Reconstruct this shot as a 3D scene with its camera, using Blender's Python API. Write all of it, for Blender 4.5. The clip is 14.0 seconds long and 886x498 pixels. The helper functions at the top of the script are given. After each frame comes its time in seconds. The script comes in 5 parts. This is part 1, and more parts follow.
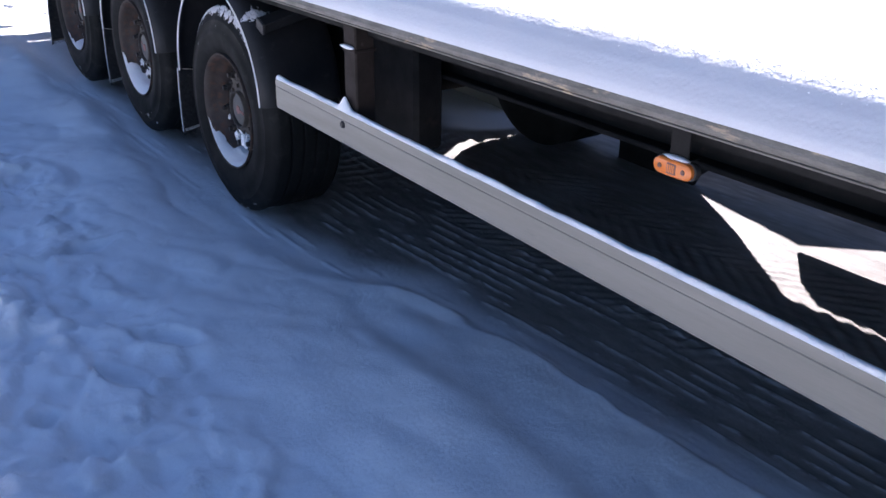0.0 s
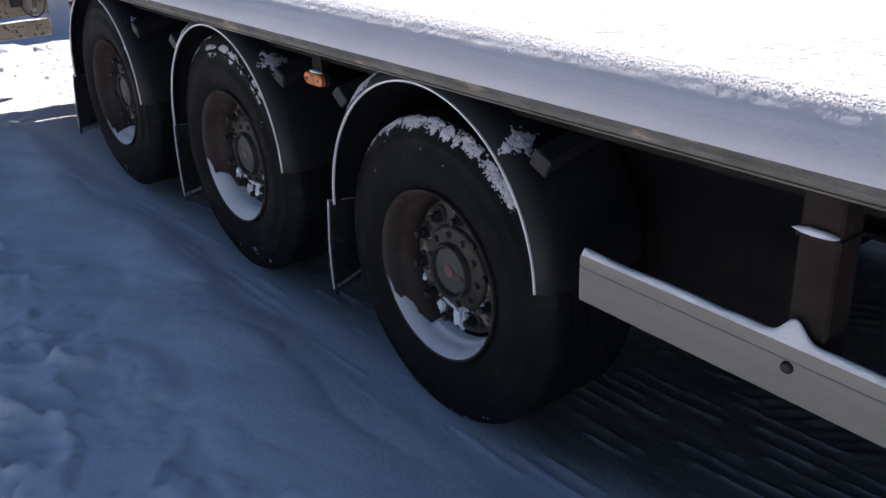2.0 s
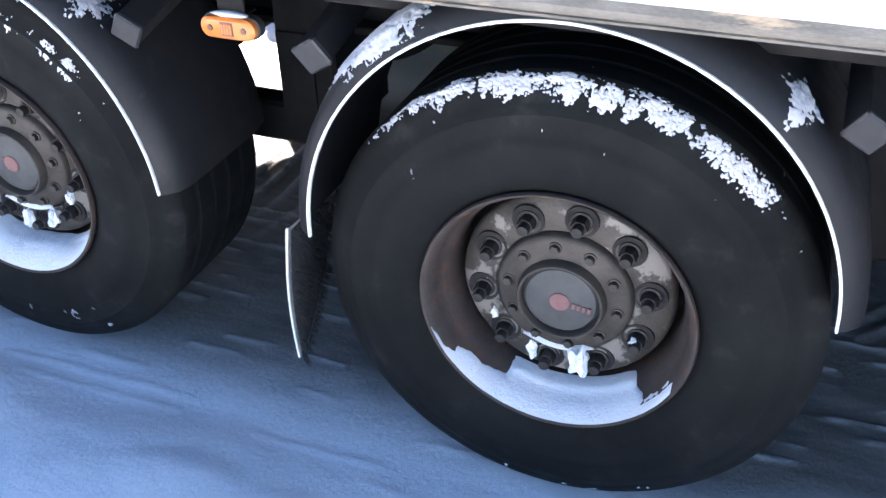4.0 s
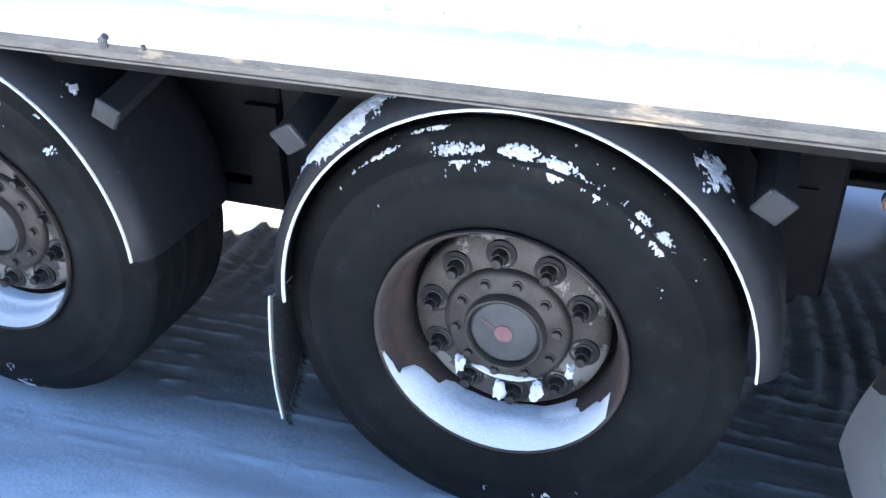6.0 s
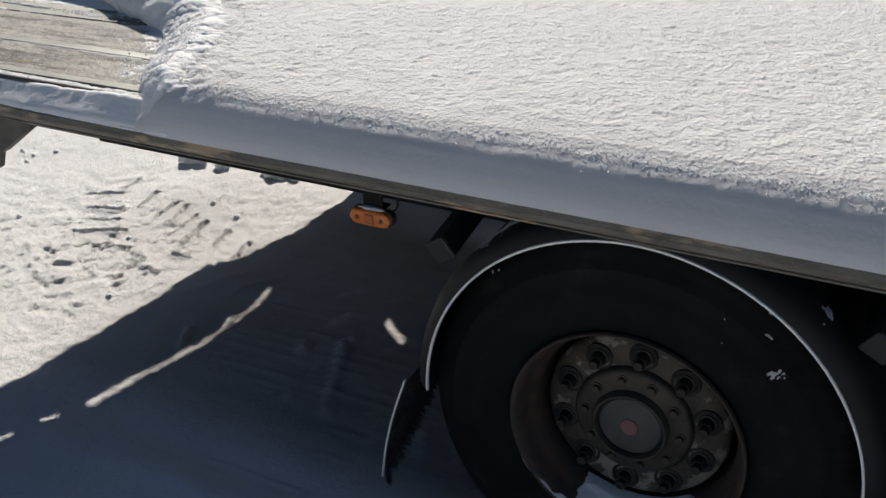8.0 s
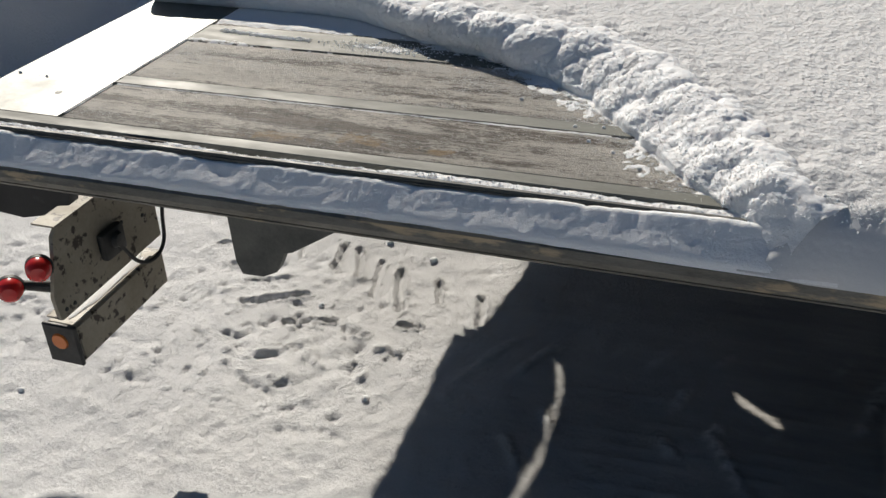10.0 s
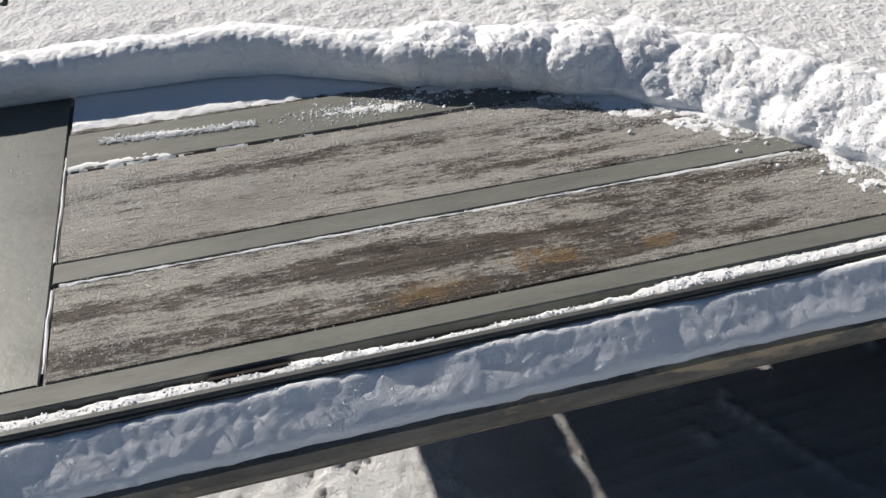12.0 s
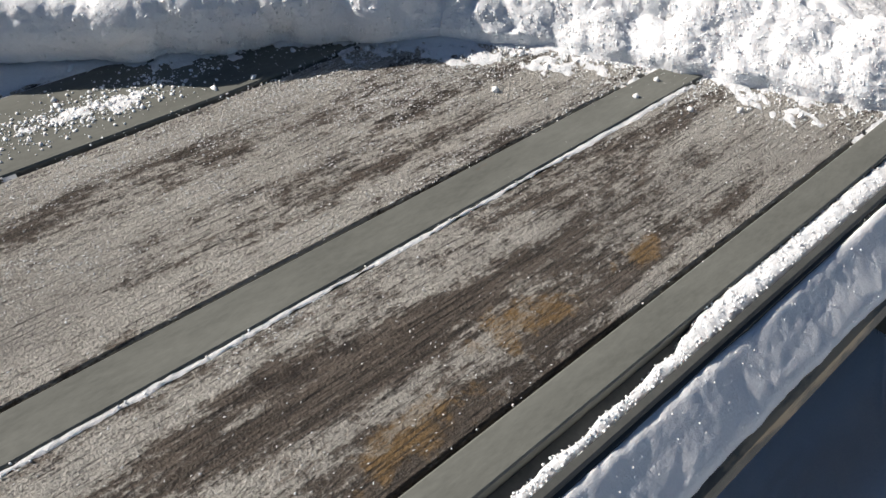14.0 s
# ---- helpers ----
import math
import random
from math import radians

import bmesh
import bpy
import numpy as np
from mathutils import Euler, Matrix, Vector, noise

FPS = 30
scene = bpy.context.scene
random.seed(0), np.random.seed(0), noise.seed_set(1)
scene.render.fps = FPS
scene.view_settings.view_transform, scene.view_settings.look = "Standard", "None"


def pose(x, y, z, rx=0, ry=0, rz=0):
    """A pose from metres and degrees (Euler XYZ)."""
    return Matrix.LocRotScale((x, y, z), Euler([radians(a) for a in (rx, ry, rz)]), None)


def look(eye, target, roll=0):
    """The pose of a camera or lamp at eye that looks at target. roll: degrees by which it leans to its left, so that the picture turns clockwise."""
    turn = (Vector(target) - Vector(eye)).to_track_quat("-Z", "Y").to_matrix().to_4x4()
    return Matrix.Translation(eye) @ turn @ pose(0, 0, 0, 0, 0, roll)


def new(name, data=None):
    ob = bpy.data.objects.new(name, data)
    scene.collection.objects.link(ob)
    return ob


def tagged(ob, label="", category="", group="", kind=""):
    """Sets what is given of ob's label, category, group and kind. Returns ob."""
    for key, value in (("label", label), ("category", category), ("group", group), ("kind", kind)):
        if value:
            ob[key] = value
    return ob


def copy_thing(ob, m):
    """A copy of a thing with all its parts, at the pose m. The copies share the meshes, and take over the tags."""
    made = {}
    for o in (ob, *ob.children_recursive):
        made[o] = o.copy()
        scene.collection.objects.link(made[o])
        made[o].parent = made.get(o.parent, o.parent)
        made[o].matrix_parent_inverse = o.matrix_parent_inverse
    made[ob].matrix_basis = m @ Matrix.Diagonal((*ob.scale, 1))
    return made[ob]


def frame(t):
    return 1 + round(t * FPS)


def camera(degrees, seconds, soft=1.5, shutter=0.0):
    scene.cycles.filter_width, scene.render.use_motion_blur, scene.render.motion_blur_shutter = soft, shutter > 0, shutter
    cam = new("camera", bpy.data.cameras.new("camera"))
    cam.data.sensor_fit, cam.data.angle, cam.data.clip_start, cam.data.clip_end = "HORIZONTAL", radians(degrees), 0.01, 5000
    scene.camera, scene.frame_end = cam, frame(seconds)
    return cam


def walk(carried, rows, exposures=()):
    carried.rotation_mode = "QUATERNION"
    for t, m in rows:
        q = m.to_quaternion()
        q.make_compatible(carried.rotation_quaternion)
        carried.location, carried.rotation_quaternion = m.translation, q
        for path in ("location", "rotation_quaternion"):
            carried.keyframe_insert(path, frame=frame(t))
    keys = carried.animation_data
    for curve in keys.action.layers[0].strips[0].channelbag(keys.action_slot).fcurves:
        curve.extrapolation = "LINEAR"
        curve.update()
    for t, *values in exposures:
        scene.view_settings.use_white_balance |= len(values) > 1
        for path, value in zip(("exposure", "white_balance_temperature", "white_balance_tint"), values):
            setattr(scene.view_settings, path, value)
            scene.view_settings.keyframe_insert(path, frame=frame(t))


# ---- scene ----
cam = camera(51.7, 14.0)
PATH = [
    (0, (4.265, -1.6, 1.792), (2.771, -0.55, 0.977), 0.5),
    (0.5, (3.736, -1.673, 1.808), (2.213, -0.641, 1.022), 1.0),
    (1, (3.228, -1.638, 1.807), (1.685, -0.612, 1.056), -0.8),
    (1.5, (2.679, -1.555, 1.823), (1.143, -0.517, 1.071), -1.7),
    (2, (2.115, -1.501, 1.8), (0.658, -0.391, 0.996), -2.1),
    (2.2, (1.915, -1.478, 1.783), (0.509, -0.328, 0.945), -3.1),
    (4.3, (0.111, -1.34, 1.703), (-0.449, 0.209, 0.569), -1.0),
    (4.5, (-0.036, -1.361, 1.703), (-0.586, 0.202, 0.582), -1.0),
    (5, (-0.379, -1.432, 1.718), (-0.882, 0.176, 0.64), -1.1),
    (5.5, (-0.676, -1.423, 1.721), (-1.167, 0.206, 0.67), -1.3),
    (6, (-0.981, -1.499, 1.787), (-1.556, 0.143, 0.8), -0.2),
    (6.5, (-1.332, -1.651, 1.877), (-1.93, 0.027, 0.967), 0.8),
    (7, (-1.586, -1.655, 1.956), (-2.257, 0.002, 1.059), -1.2),
    (7.5, (-1.951, -1.56, 1.999), (-2.754, 0.042, 1.111), -3.1),
    (8, (-2.335, -1.63, 2.019), (-3.21, -0.067, 1.128), -1.5),
    (8.5, (-2.83, -1.682, 2.065), (-3.715, -0.143, 1.143), -0.4),
    (9, (-3.412, -1.581, 2.107), (-4.265, -0.047, 1.148), -2.0),
    (9.2, (-3.642, -1.575, 2.117), (-4.446, -0.023, 1.145), -1.7),
    (11.3, (-5.018, -1.098, 2.17), (-5.025, 0.539, 1.021), -3.5),
    (11.5, (-5.159, -1.038, 2.152), (-5.06, 0.594, 1.0), -3.1),
    (12, (-5.484, -0.837, 2.166), (-5.093, 0.723, 0.977), -2.3),
    (12.5, (-5.69, -0.635, 2.14), (-4.918, 0.736, 0.904), 0.2),
    (13, (-5.701, -0.398, 2.065), (-4.682, 0.777, 0.807), 2.6),
    (13.5, (-5.632, -0.187, 2.01), (-4.512, 0.83, 0.702), 5.6),
    (14, (-5.625, -0.108, 1.965), (-4.468, 0.834, 0.632), 9.0),
]
EXPOSURES = [(0, 2.14, 5760, 23), (1.0, 2.02, 6060, 22), (1.5, 1.54, 6150, 21), (2.2, 1.18, 6250, 19), (4.3, 3.66, 6120, 17), (5.5, 3.62, 6020, 15),
             (6.0, 3.48, 5700, 13), (6.25, 3.25, 5850, 14), (6.5, 2.18, 6250, 14), (7.0, 1.10, 6400, 12), (7.6, 0.50, 6500, 11), (9.2, 0.12, 6600, 8), (11.3, 0.14, 6480, 11), (12.5, 0.40, 6390, 11), (14, 0.36, 6420, 11)]
walk(cam, [(t, look(eye, target, roll)) for t, eye, target, roll in PATH], EXPOSURES)

# ---- daylight ----
SUN_WAY = Vector((0.91, -1.22, -1.0)).normalized()
world = bpy.data.worlds.new("world")
scene.world = world
world.use_nodes = True
wn = world.node_tree
sky = wn.nodes.new("ShaderNodeTexSky")
sky.sky_type = "NISHITA"
sky.sun_disc = False
sky.dust_density = 0.3
sky.ozone_density = 4.0
sky.sun_elevation = math.asin(-SUN_WAY.z)
sky.sun_rotation = math.atan2(-SUN_WAY.x, -SUN_WAY.y)
wn.links.new(sky.outputs[0], wn.nodes["Background"].inputs[0])
wn.nodes["Background"].inputs[1].default_value = 0.036
sun = new("sun", bpy.data.lights.new("sun", "SUN"))
sun.data.energy = 5.0
sun.data.angle = radians(0.55)
sun.data.color = (1.0, 0.935, 0.835)
sun.matrix_world = look((0, 0, 12), Vector((0, 0, 12)) + SUN_WAY)


# ---- materials ----
def material(name, base, rough, metallic=0.0, spec=0.5):
    m = bpy.data.materials.new(name)
    m.use_nodes = True
    b = m.node_tree.nodes["Principled BSDF"]
    b.inputs["Base Color"].default_value = (*base, 1)
    b.inputs["Roughness"].default_value = rough
    b.inputs["Metallic"].default_value = metallic
    b.inputs["Specular IOR Level"].default_value = spec
    return m


def node(m, kind, **values):
    n = m.node_tree.nodes.new(kind)
    for k, v in values.items():
        n.inputs[k.replace("_", " ")].default_value = v
    return n


def link(m, a, b):
    m.node_tree.links.new(a, b)


def bsdf(m):
    return m.node_tree.nodes["Principled BSDF"]


def coords(m, stretch=(1, 1, 1)):
    t = node(m, "ShaderNodeTexCoord")
    mp = node(m, "ShaderNodeMapping")
    mp.inputs["Scale"].default_value = stretch
    link(m, t.outputs["Object"], mp.inputs["Vector"])
    return mp.outputs[0]


def noise_tex(m, scale, detail=4, rough=0.55, stretch=(1, 1, 1)):
    n = node(m, "ShaderNodeTexNoise", Scale=scale, Detail=detail, Roughness=rough)
    link(m, coords(m, stretch), n.inputs["Vector"])
    return n.outputs["Fac"]


def ramp(m, fac, stops):
    r = node(m, "ShaderNodeValToRGB")
    e = r.color_ramp.elements
    while len(e) < len(stops):
        e.new(0.5)
    for k, (p, c) in enumerate(stops):
        e[k].position = p
        e[k].color = (*c, 1) if len(c) == 3 else c
    link(m, fac, r.inputs[0])
    return r.outputs[0]


def grey(v):
    return (v, v, v)


def mix(m, fac, a, b, blend="MIX"):
    n = node(m, "ShaderNodeMix")
    n.data_type = "RGBA"
    n.blend_type = blend
    if isinstance(fac, float):
        n.inputs[0].default_value = fac
    else:
        link(m, fac, n.inputs[0])
    for slot, v in ((6, a), (7, b)):
        if isinstance(v, tuple):
            n.inputs[slot].default_value = (*v, 1)
        else:
            link(m, v, n.inputs[slot])
    return n.outputs[2]


def bump(m, *layers):
    last = None
    for fac, strength, distance in layers:
        b = node(m, "ShaderNodeBump", Strength=strength, Distance=distance)
        link(m, fac, b.inputs["Height"])
        if last:
            link(m, last, b.inputs["Normal"])
        last = b.outputs[0]
    link(m, last, bsdf(m).inputs["Normal"])


def strip_mask(m, axis, a, b, low, high):
    """Goes from low at a to high at b along one axis of the object."""
    sp = node(m, "ShaderNodeSeparateXYZ")
    link(m, node(m, "ShaderNodeTexCoord").outputs["Object"], sp.inputs[0])
    r = node(m, "ShaderNodeMapRange")
    link(m, sp.outputs[axis], r.inputs["Value"])
    for k, v in (("From Min", a), ("From Max", b), ("To Min", low), ("To Max", high)):
        r.inputs[k].default_value = v
    return r.outputs[0]


def times(m, a, b):
    n = node(m, "ShaderNodeMath")
    n.operation = "MULTIPLY"
    link(m, a, n.inputs[0])
    link(m, b, n.inputs[1])
    return n.outputs[0]


def cells(m, scale, soft=0.5):
    """Rounded grains: 1 in the middle of each, 0 between them."""
    v = node(m, "ShaderNodeTexVoronoi", Scale=scale)
    v.feature = "SMOOTH_F1"
    v.inputs["Smoothness"].default_value = soft
    link(m, coords(m), v.inputs["Vector"])
    return ramp(m, v.outputs["Distance"], [(0.0, grey(1.0)), (0.62, grey(0.0))])


def snow_material(name, base, low, grain=1.0, glow=0.008, calm=False):
    m = material(name, base, 0.8, spec=0.08)
    big = noise_tex(m, 3.0, 3)
    fine = noise_tex(m, 330, 3, 0.7)
    mid = noise_tex(m, 110, 4, 0.65)
    c = ramp(m, big, [(0.3, low), (0.7, base)])
    c = mix(m, ramp(m, fine, [(0.3, grey(0.0)), (0.62, grey(1.0))]), mix(m, 0.93, (0.2, 0.2, 0.22), c), c)
    link(m, c, bsdf(m).inputs["Base Color"])
    link(m, ramp(m, fine, [(0.45, grey(0.9)), (0.70, grey(0.55))]), bsdf(m).inputs["Roughness"])
    if calm:
        hush = strip_mask(m, "Y", 0.075, 0.14, 0.10, 1.0)
        bump(m, (times(m, cells(m, 78), hush), 0.65, 0.0060), (times(m, mid, hush), 0.6, 0.010), (times(m, fine, hush), 0.6, 0.005))
    else:
        bump(m, (mid, 0.6 * grain, 0.008), (fine, 0.6 * grain, 0.004))
    b = bsdf(m)
    b.inputs["Subsurface Weight"].default_value = 0.7
    b.inputs["Subsurface Radius"].default_value = (0.9, 0.96, 1.0)
    b.inputs["Subsurface Scale"].default_value = glow
    return m


SNOW = snow_material("fresh_snow", (0.88, 0.885, 0.89), (0.85, 0.855, 0.865), 0.7)
POWDER = snow_material("powder_snow", (0.90, 0.905, 0.915), (0.87, 0.875, 0.89), 0.45, 0.004)
GRAIN = snow_material("snow_grains", (0.90, 0.905, 0.91), (0.86, 0.865, 0.87), 0.3, 0.0008)
THIN_SNOW = snow_material("thin_grey_snow", (0.62, 0.63, 0.65), (0.46, 0.47, 0.49), 0.5, 0.002)
DECK_SNOW = snow_material("granular_snow", (0.71, 0.71, 0.715), (0.66, 0.66, 0.67), 2.6, 0.005, True)


def ground_material():
    """Clean snow, packed grey-brown snow with some painted-in shade where the mesh says so, and pale broken crests on
    the ribs of old tracks.
    """
    m = material("trodden_snow", (0.8, 0.8, 0.8), 0.75, spec=0.15)
    big = noise_tex(m, 2.2, 4)
    mid = noise_tex(m, 95, 4, 0.65)
    fine = noise_tex(m, 300, 3, 0.7)
    streaks = noise_tex(m, 6, 5, 0.65, (0.45, 2.2, 1))
    fresh = ramp(m, big, [(0.3, (0.87, 0.87, 0.88)), (0.7, (0.90, 0.90, 0.905))])
    packed = ramp(m, streaks, [(0.28, (0.135, 0.12, 0.104)), (0.72, (0.30, 0.275, 0.245))])

    def given(name):
        a = node(m, "ShaderNodeAttribute")
        a.attribute_name = name
        return a.outputs["Fac"]

    dirt, ribs = given("packed"), given("crest")
    broken = noise_tex(m, 11, 4, 0.65, (0.8, 1.8, 1))
    packed = mix(m, times(m, ribs, ramp(m, broken, [(0.36, grey(0)), (0.50, grey(0.9))])), packed, (0.70, 0.69, 0.68))
    c = mix(m, dirt, fresh, packed)
    c = mix(m, ramp(m, fine, [(0.3, grey(0)), (0.6, grey(1))]), mix(m, 0.88, (0.2, 0.2, 0.2), c), c)
    link(m, c, bsdf(m).inputs["Base Color"])
    link(m, ramp(m, fine, [(0.45, grey(0.85)), (0.70, grey(0.45))]), bsdf(m).inputs["Roughness"])
    crisp = strip_mask(m, "X", -4.1, -4.8, 0.30, 1.0)
    bump(m, (times(m, cells(m, 48, 0.7), crisp), 0.35, 0.008), (times(m, mid, crisp), 0.75, 0.012), (times(m, fine, crisp), 0.9, 0.007))
    return m


GROUND = ground_material()


def worn(name, a, b, rough, scale=9, stretch=(1, 1, 1), metallic=0.0, spots=None, relief=0.15, spec=0.5, placed=False):
    """A surface of two tones, with stains in the colour spots and a fine grain."""
    m = material(name, a, rough, metallic, spec)
    n1 = noise_tex(m, scale, 5, 0.6, stretch)
    n2 = noise_tex(m, scale * 14, 3, 0.6, stretch)
    c = ramp(m, n1, [(0.32, a), (0.68, b)])
    c = mix(m, 0.35, c, ramp(m, n2, [(0.3, a), (0.7, b)]))
    if spots:
        colour, lo, hi, sc = spots
        stain = node(m, "ShaderNodeTexNoise", Scale=sc, Detail=6, Roughness=0.65)
        if placed:
            link(m, node(m, "ShaderNodeNewGeometry").outputs["Position"], stain.inputs["Vector"])
        else:
            link(m, coords(m, stretch), stain.inputs["Vector"])
        c = mix(m, ramp(m, stain.outputs["Fac"], [(lo, grey(0)), (hi, grey(1))]), c, colour)
    link(m, c, bsdf(m).inputs["Base Color"])
    link(m, ramp(m, n1, [(0.3, grey(min(1, rough + 0.12))), (0.7, grey(max(0.05, rough - 0.12)))]), bsdf(m).inputs["Roughness"])
    bump(m, (n2, relief, 0.002), (n1, relief, 0.004))
    return m


RAIL = worn("weathered_rail", (0.085, 0.080, 0.068), (0.215, 0.20, 0.17), 0.65, 13, (0.6, 2, 2.5), 0.15, ((0.42, 0.33, 0.22), 0.57, 0.63, 5), relief=0.4)
RAIL_DARK = worn("rail_edge", (0.05, 0.052, 0.05), (0.11, 0.11, 0.10), 0.6, 12)
STRIP = worn("frosted_steel_strip", (0.110, 0.112, 0.098), (0.20, 0.202, 0.178), 0.62, 7, (0.7, 2.2, 1), 0.0, ((0.17, 0.085, 0.045), 0.64, 0.74, 6), spec=0.32)
PLATE = worn("worn_steel_plate", (0.085, 0.09, 0.081), (0.145, 0.15, 0.135), 0.44, 5, (1, 1, 1), 0.2, ((0.20, 0.16, 0.12), 0.62, 0.74, 8))
GUARD = worn("painted_aluminium", (0.2097, 0.1978, 0.1677), (0.2532, 0.2374, 0.2042), 0.55, 3, (0.5, 2, 6), 0.1, ((0.1899, 0.1780, 0.1582), 0.62, 0.78, 14))
BLACK_STEEL = worn("black_chassis_paint", (0.006, 0.006, 0.006), (0.014, 0.013, 0.0125), 0.8, 7, spots=((0.028, 0.021, 0.017), 0.62, 0.75, 9), spec=0.22)
BROWN_STEEL = worn("rusty_brown_steel", (0.0124, 0.0082, 0.0065), (0.0242, 0.0169, 0.0135), 0.75, 6, spots=((0.0844, 0.0731, 0.0647), 0.62, 0.74, 11), spec=0.3)
PLASTIC = worn("dark_grey_plastic", (0.0105, 0.011, 0.0125), (0.0175, 0.0185, 0.0205), 0.55, 6, spots=((0.036, 0.036, 0.039), 0.62, 0.8, 18), relief=0.1, spec=0.25)
TRIM = worn("white_edge_trim", (0.72, 0.72, 0.70), (0.82, 0.82, 0.80), 0.5, 30)
RUBBER = worn("dusty_tyre_rubber", (0.0056, 0.0062, 0.0062), (0.0105, 0.0115, 0.0115), 0.75, 5, spots=((0.024, 0.023, 0.022), 0.58, 0.75, 10), relief=0.2, spec=0.13)
RIM = worn("dirty_rim_steel", (0.0296, 0.0222, 0.0185), (0.0629, 0.0488, 0.0407), 0.7, 10, metallic=0.1, spots=((0.0814, 0.0407, 0.0237), 0.52, 0.66, 18), relief=0.3)
DISC = worn("grimy_wheel_disc", (0.0266, 0.0229, 0.0185), (0.0777, 0.0666, 0.0533), 0.6, 11, metallic=0.15, spots=((0.2220, 0.2035, 0.1776), 0.515, 0.555, 9), relief=0.3, placed=True)
HUB = worn("oily_hub_steel", (0.0333, 0.0281, 0.0229), (0.0703, 0.0607, 0.0488), 0.55, 16, metallic=0.3, spots=((0.0444, 0.0370, 0.0311), 0.58, 0.7, 20))
CAP = worn("grey_hub_cap", (0.0481, 0.0503, 0.0488), (0.0725, 0.0733, 0.0710), 0.6, 18)
PINK = worn("faded_red_paint", (0.1776, 0.0851, 0.0777), (0.2294, 0.1184, 0.1110), 0.7, 40)
# near-black paints in the shade of the recesses round the nuts
RECESS_SHADE = worn("shaded_nut_recess", (0.008, 0.007, 0.006), (0.018, 0.016, 0.014), 0.8, 40)
NUT = worn("dark_wheel_nut", (0.018, 0.016, 0.014), (0.045, 0.04, 0.036), 0.5, 40, metallic=0.4)
ARM_CAP = worn("grey_arm_cap", (0.018, 0.019, 0.020), (0.03, 0.031, 0.033), 0.5, 12)
FLAP = worn("pale_flap_face", (0.50, 0.49, 0.46), (0.60, 0.59, 0.56), 0.65, 6, spots=((0.28, 0.27, 0.25), 0.60, 0.78, 9))
# darker version of the flap face: grime, with shade painted in
DIRTY_SHADED_FLAP = worn("grimy_shaded_flap_back", (0.13, 0.115, 0.095), (0.24, 0.215, 0.18), 0.7, 5, spots=((0.06, 0.052, 0.044), 0.58, 0.72, 10))
BRISTLE = worn("black_bristle", (0.012, 0.012, 0.012), (0.03, 0.03, 0.03), 0.8, 60)
DIRTY_PLATE = worn("spattered_cream_plate", (0.22, 0.19, 0.14), (0.34, 0.305, 0.24), 0.6, 5, spots=((0.035, 0.024, 0.017), 0.55, 0.60, 24))
AMBER = material("amber_lens", (0.62, 0.17, 0.028), 0.25)
RED = material("red_lens", (0.55, 0.02, 0.02), 0.25)
AMBER_DARK = material("amber_screw", (0.12, 0.045, 0.02), 0.5)
RUBBER_BLACK = worn("black_rubber_part", (0.015, 0.015, 0.015), (0.03, 0.03, 0.03), 0.6, 20)


def spot(m, x, y, rx, ry):
    """1 in the middle of a stain of that place and size, 0 outside it, with a ragged edge."""
    t = node(m, "ShaderNodeTexCoord")
    mp = node(m, "ShaderNodeMapping")
    mp.vector_type = "TEXTURE"
    mp.inputs["Location"].default_value = (x, y, 1.3)
    mp.inputs["Scale"].default_value = (rx, ry, 1)
    link(m, t.outputs["Object"], mp.inputs["Vector"])
    ln = node(m, "ShaderNodeVectorMath")
    ln.operation = "LENGTH"
    link(m, mp.outputs[0], ln.inputs[0])
    add = node(m, "ShaderNodeMath")
    add.operation = "MULTIPLY_ADD"
    link(m, noise_tex(m, 30, 5, 0.65), add.inputs[0])
    add.inputs[1].default_value = 1.4
    link(m, ln.outputs["Value"], add.inputs[2])
    return ramp(m, add.outputs[0], [(0.80, grey(0.85)), (1.25, grey(0.0))])


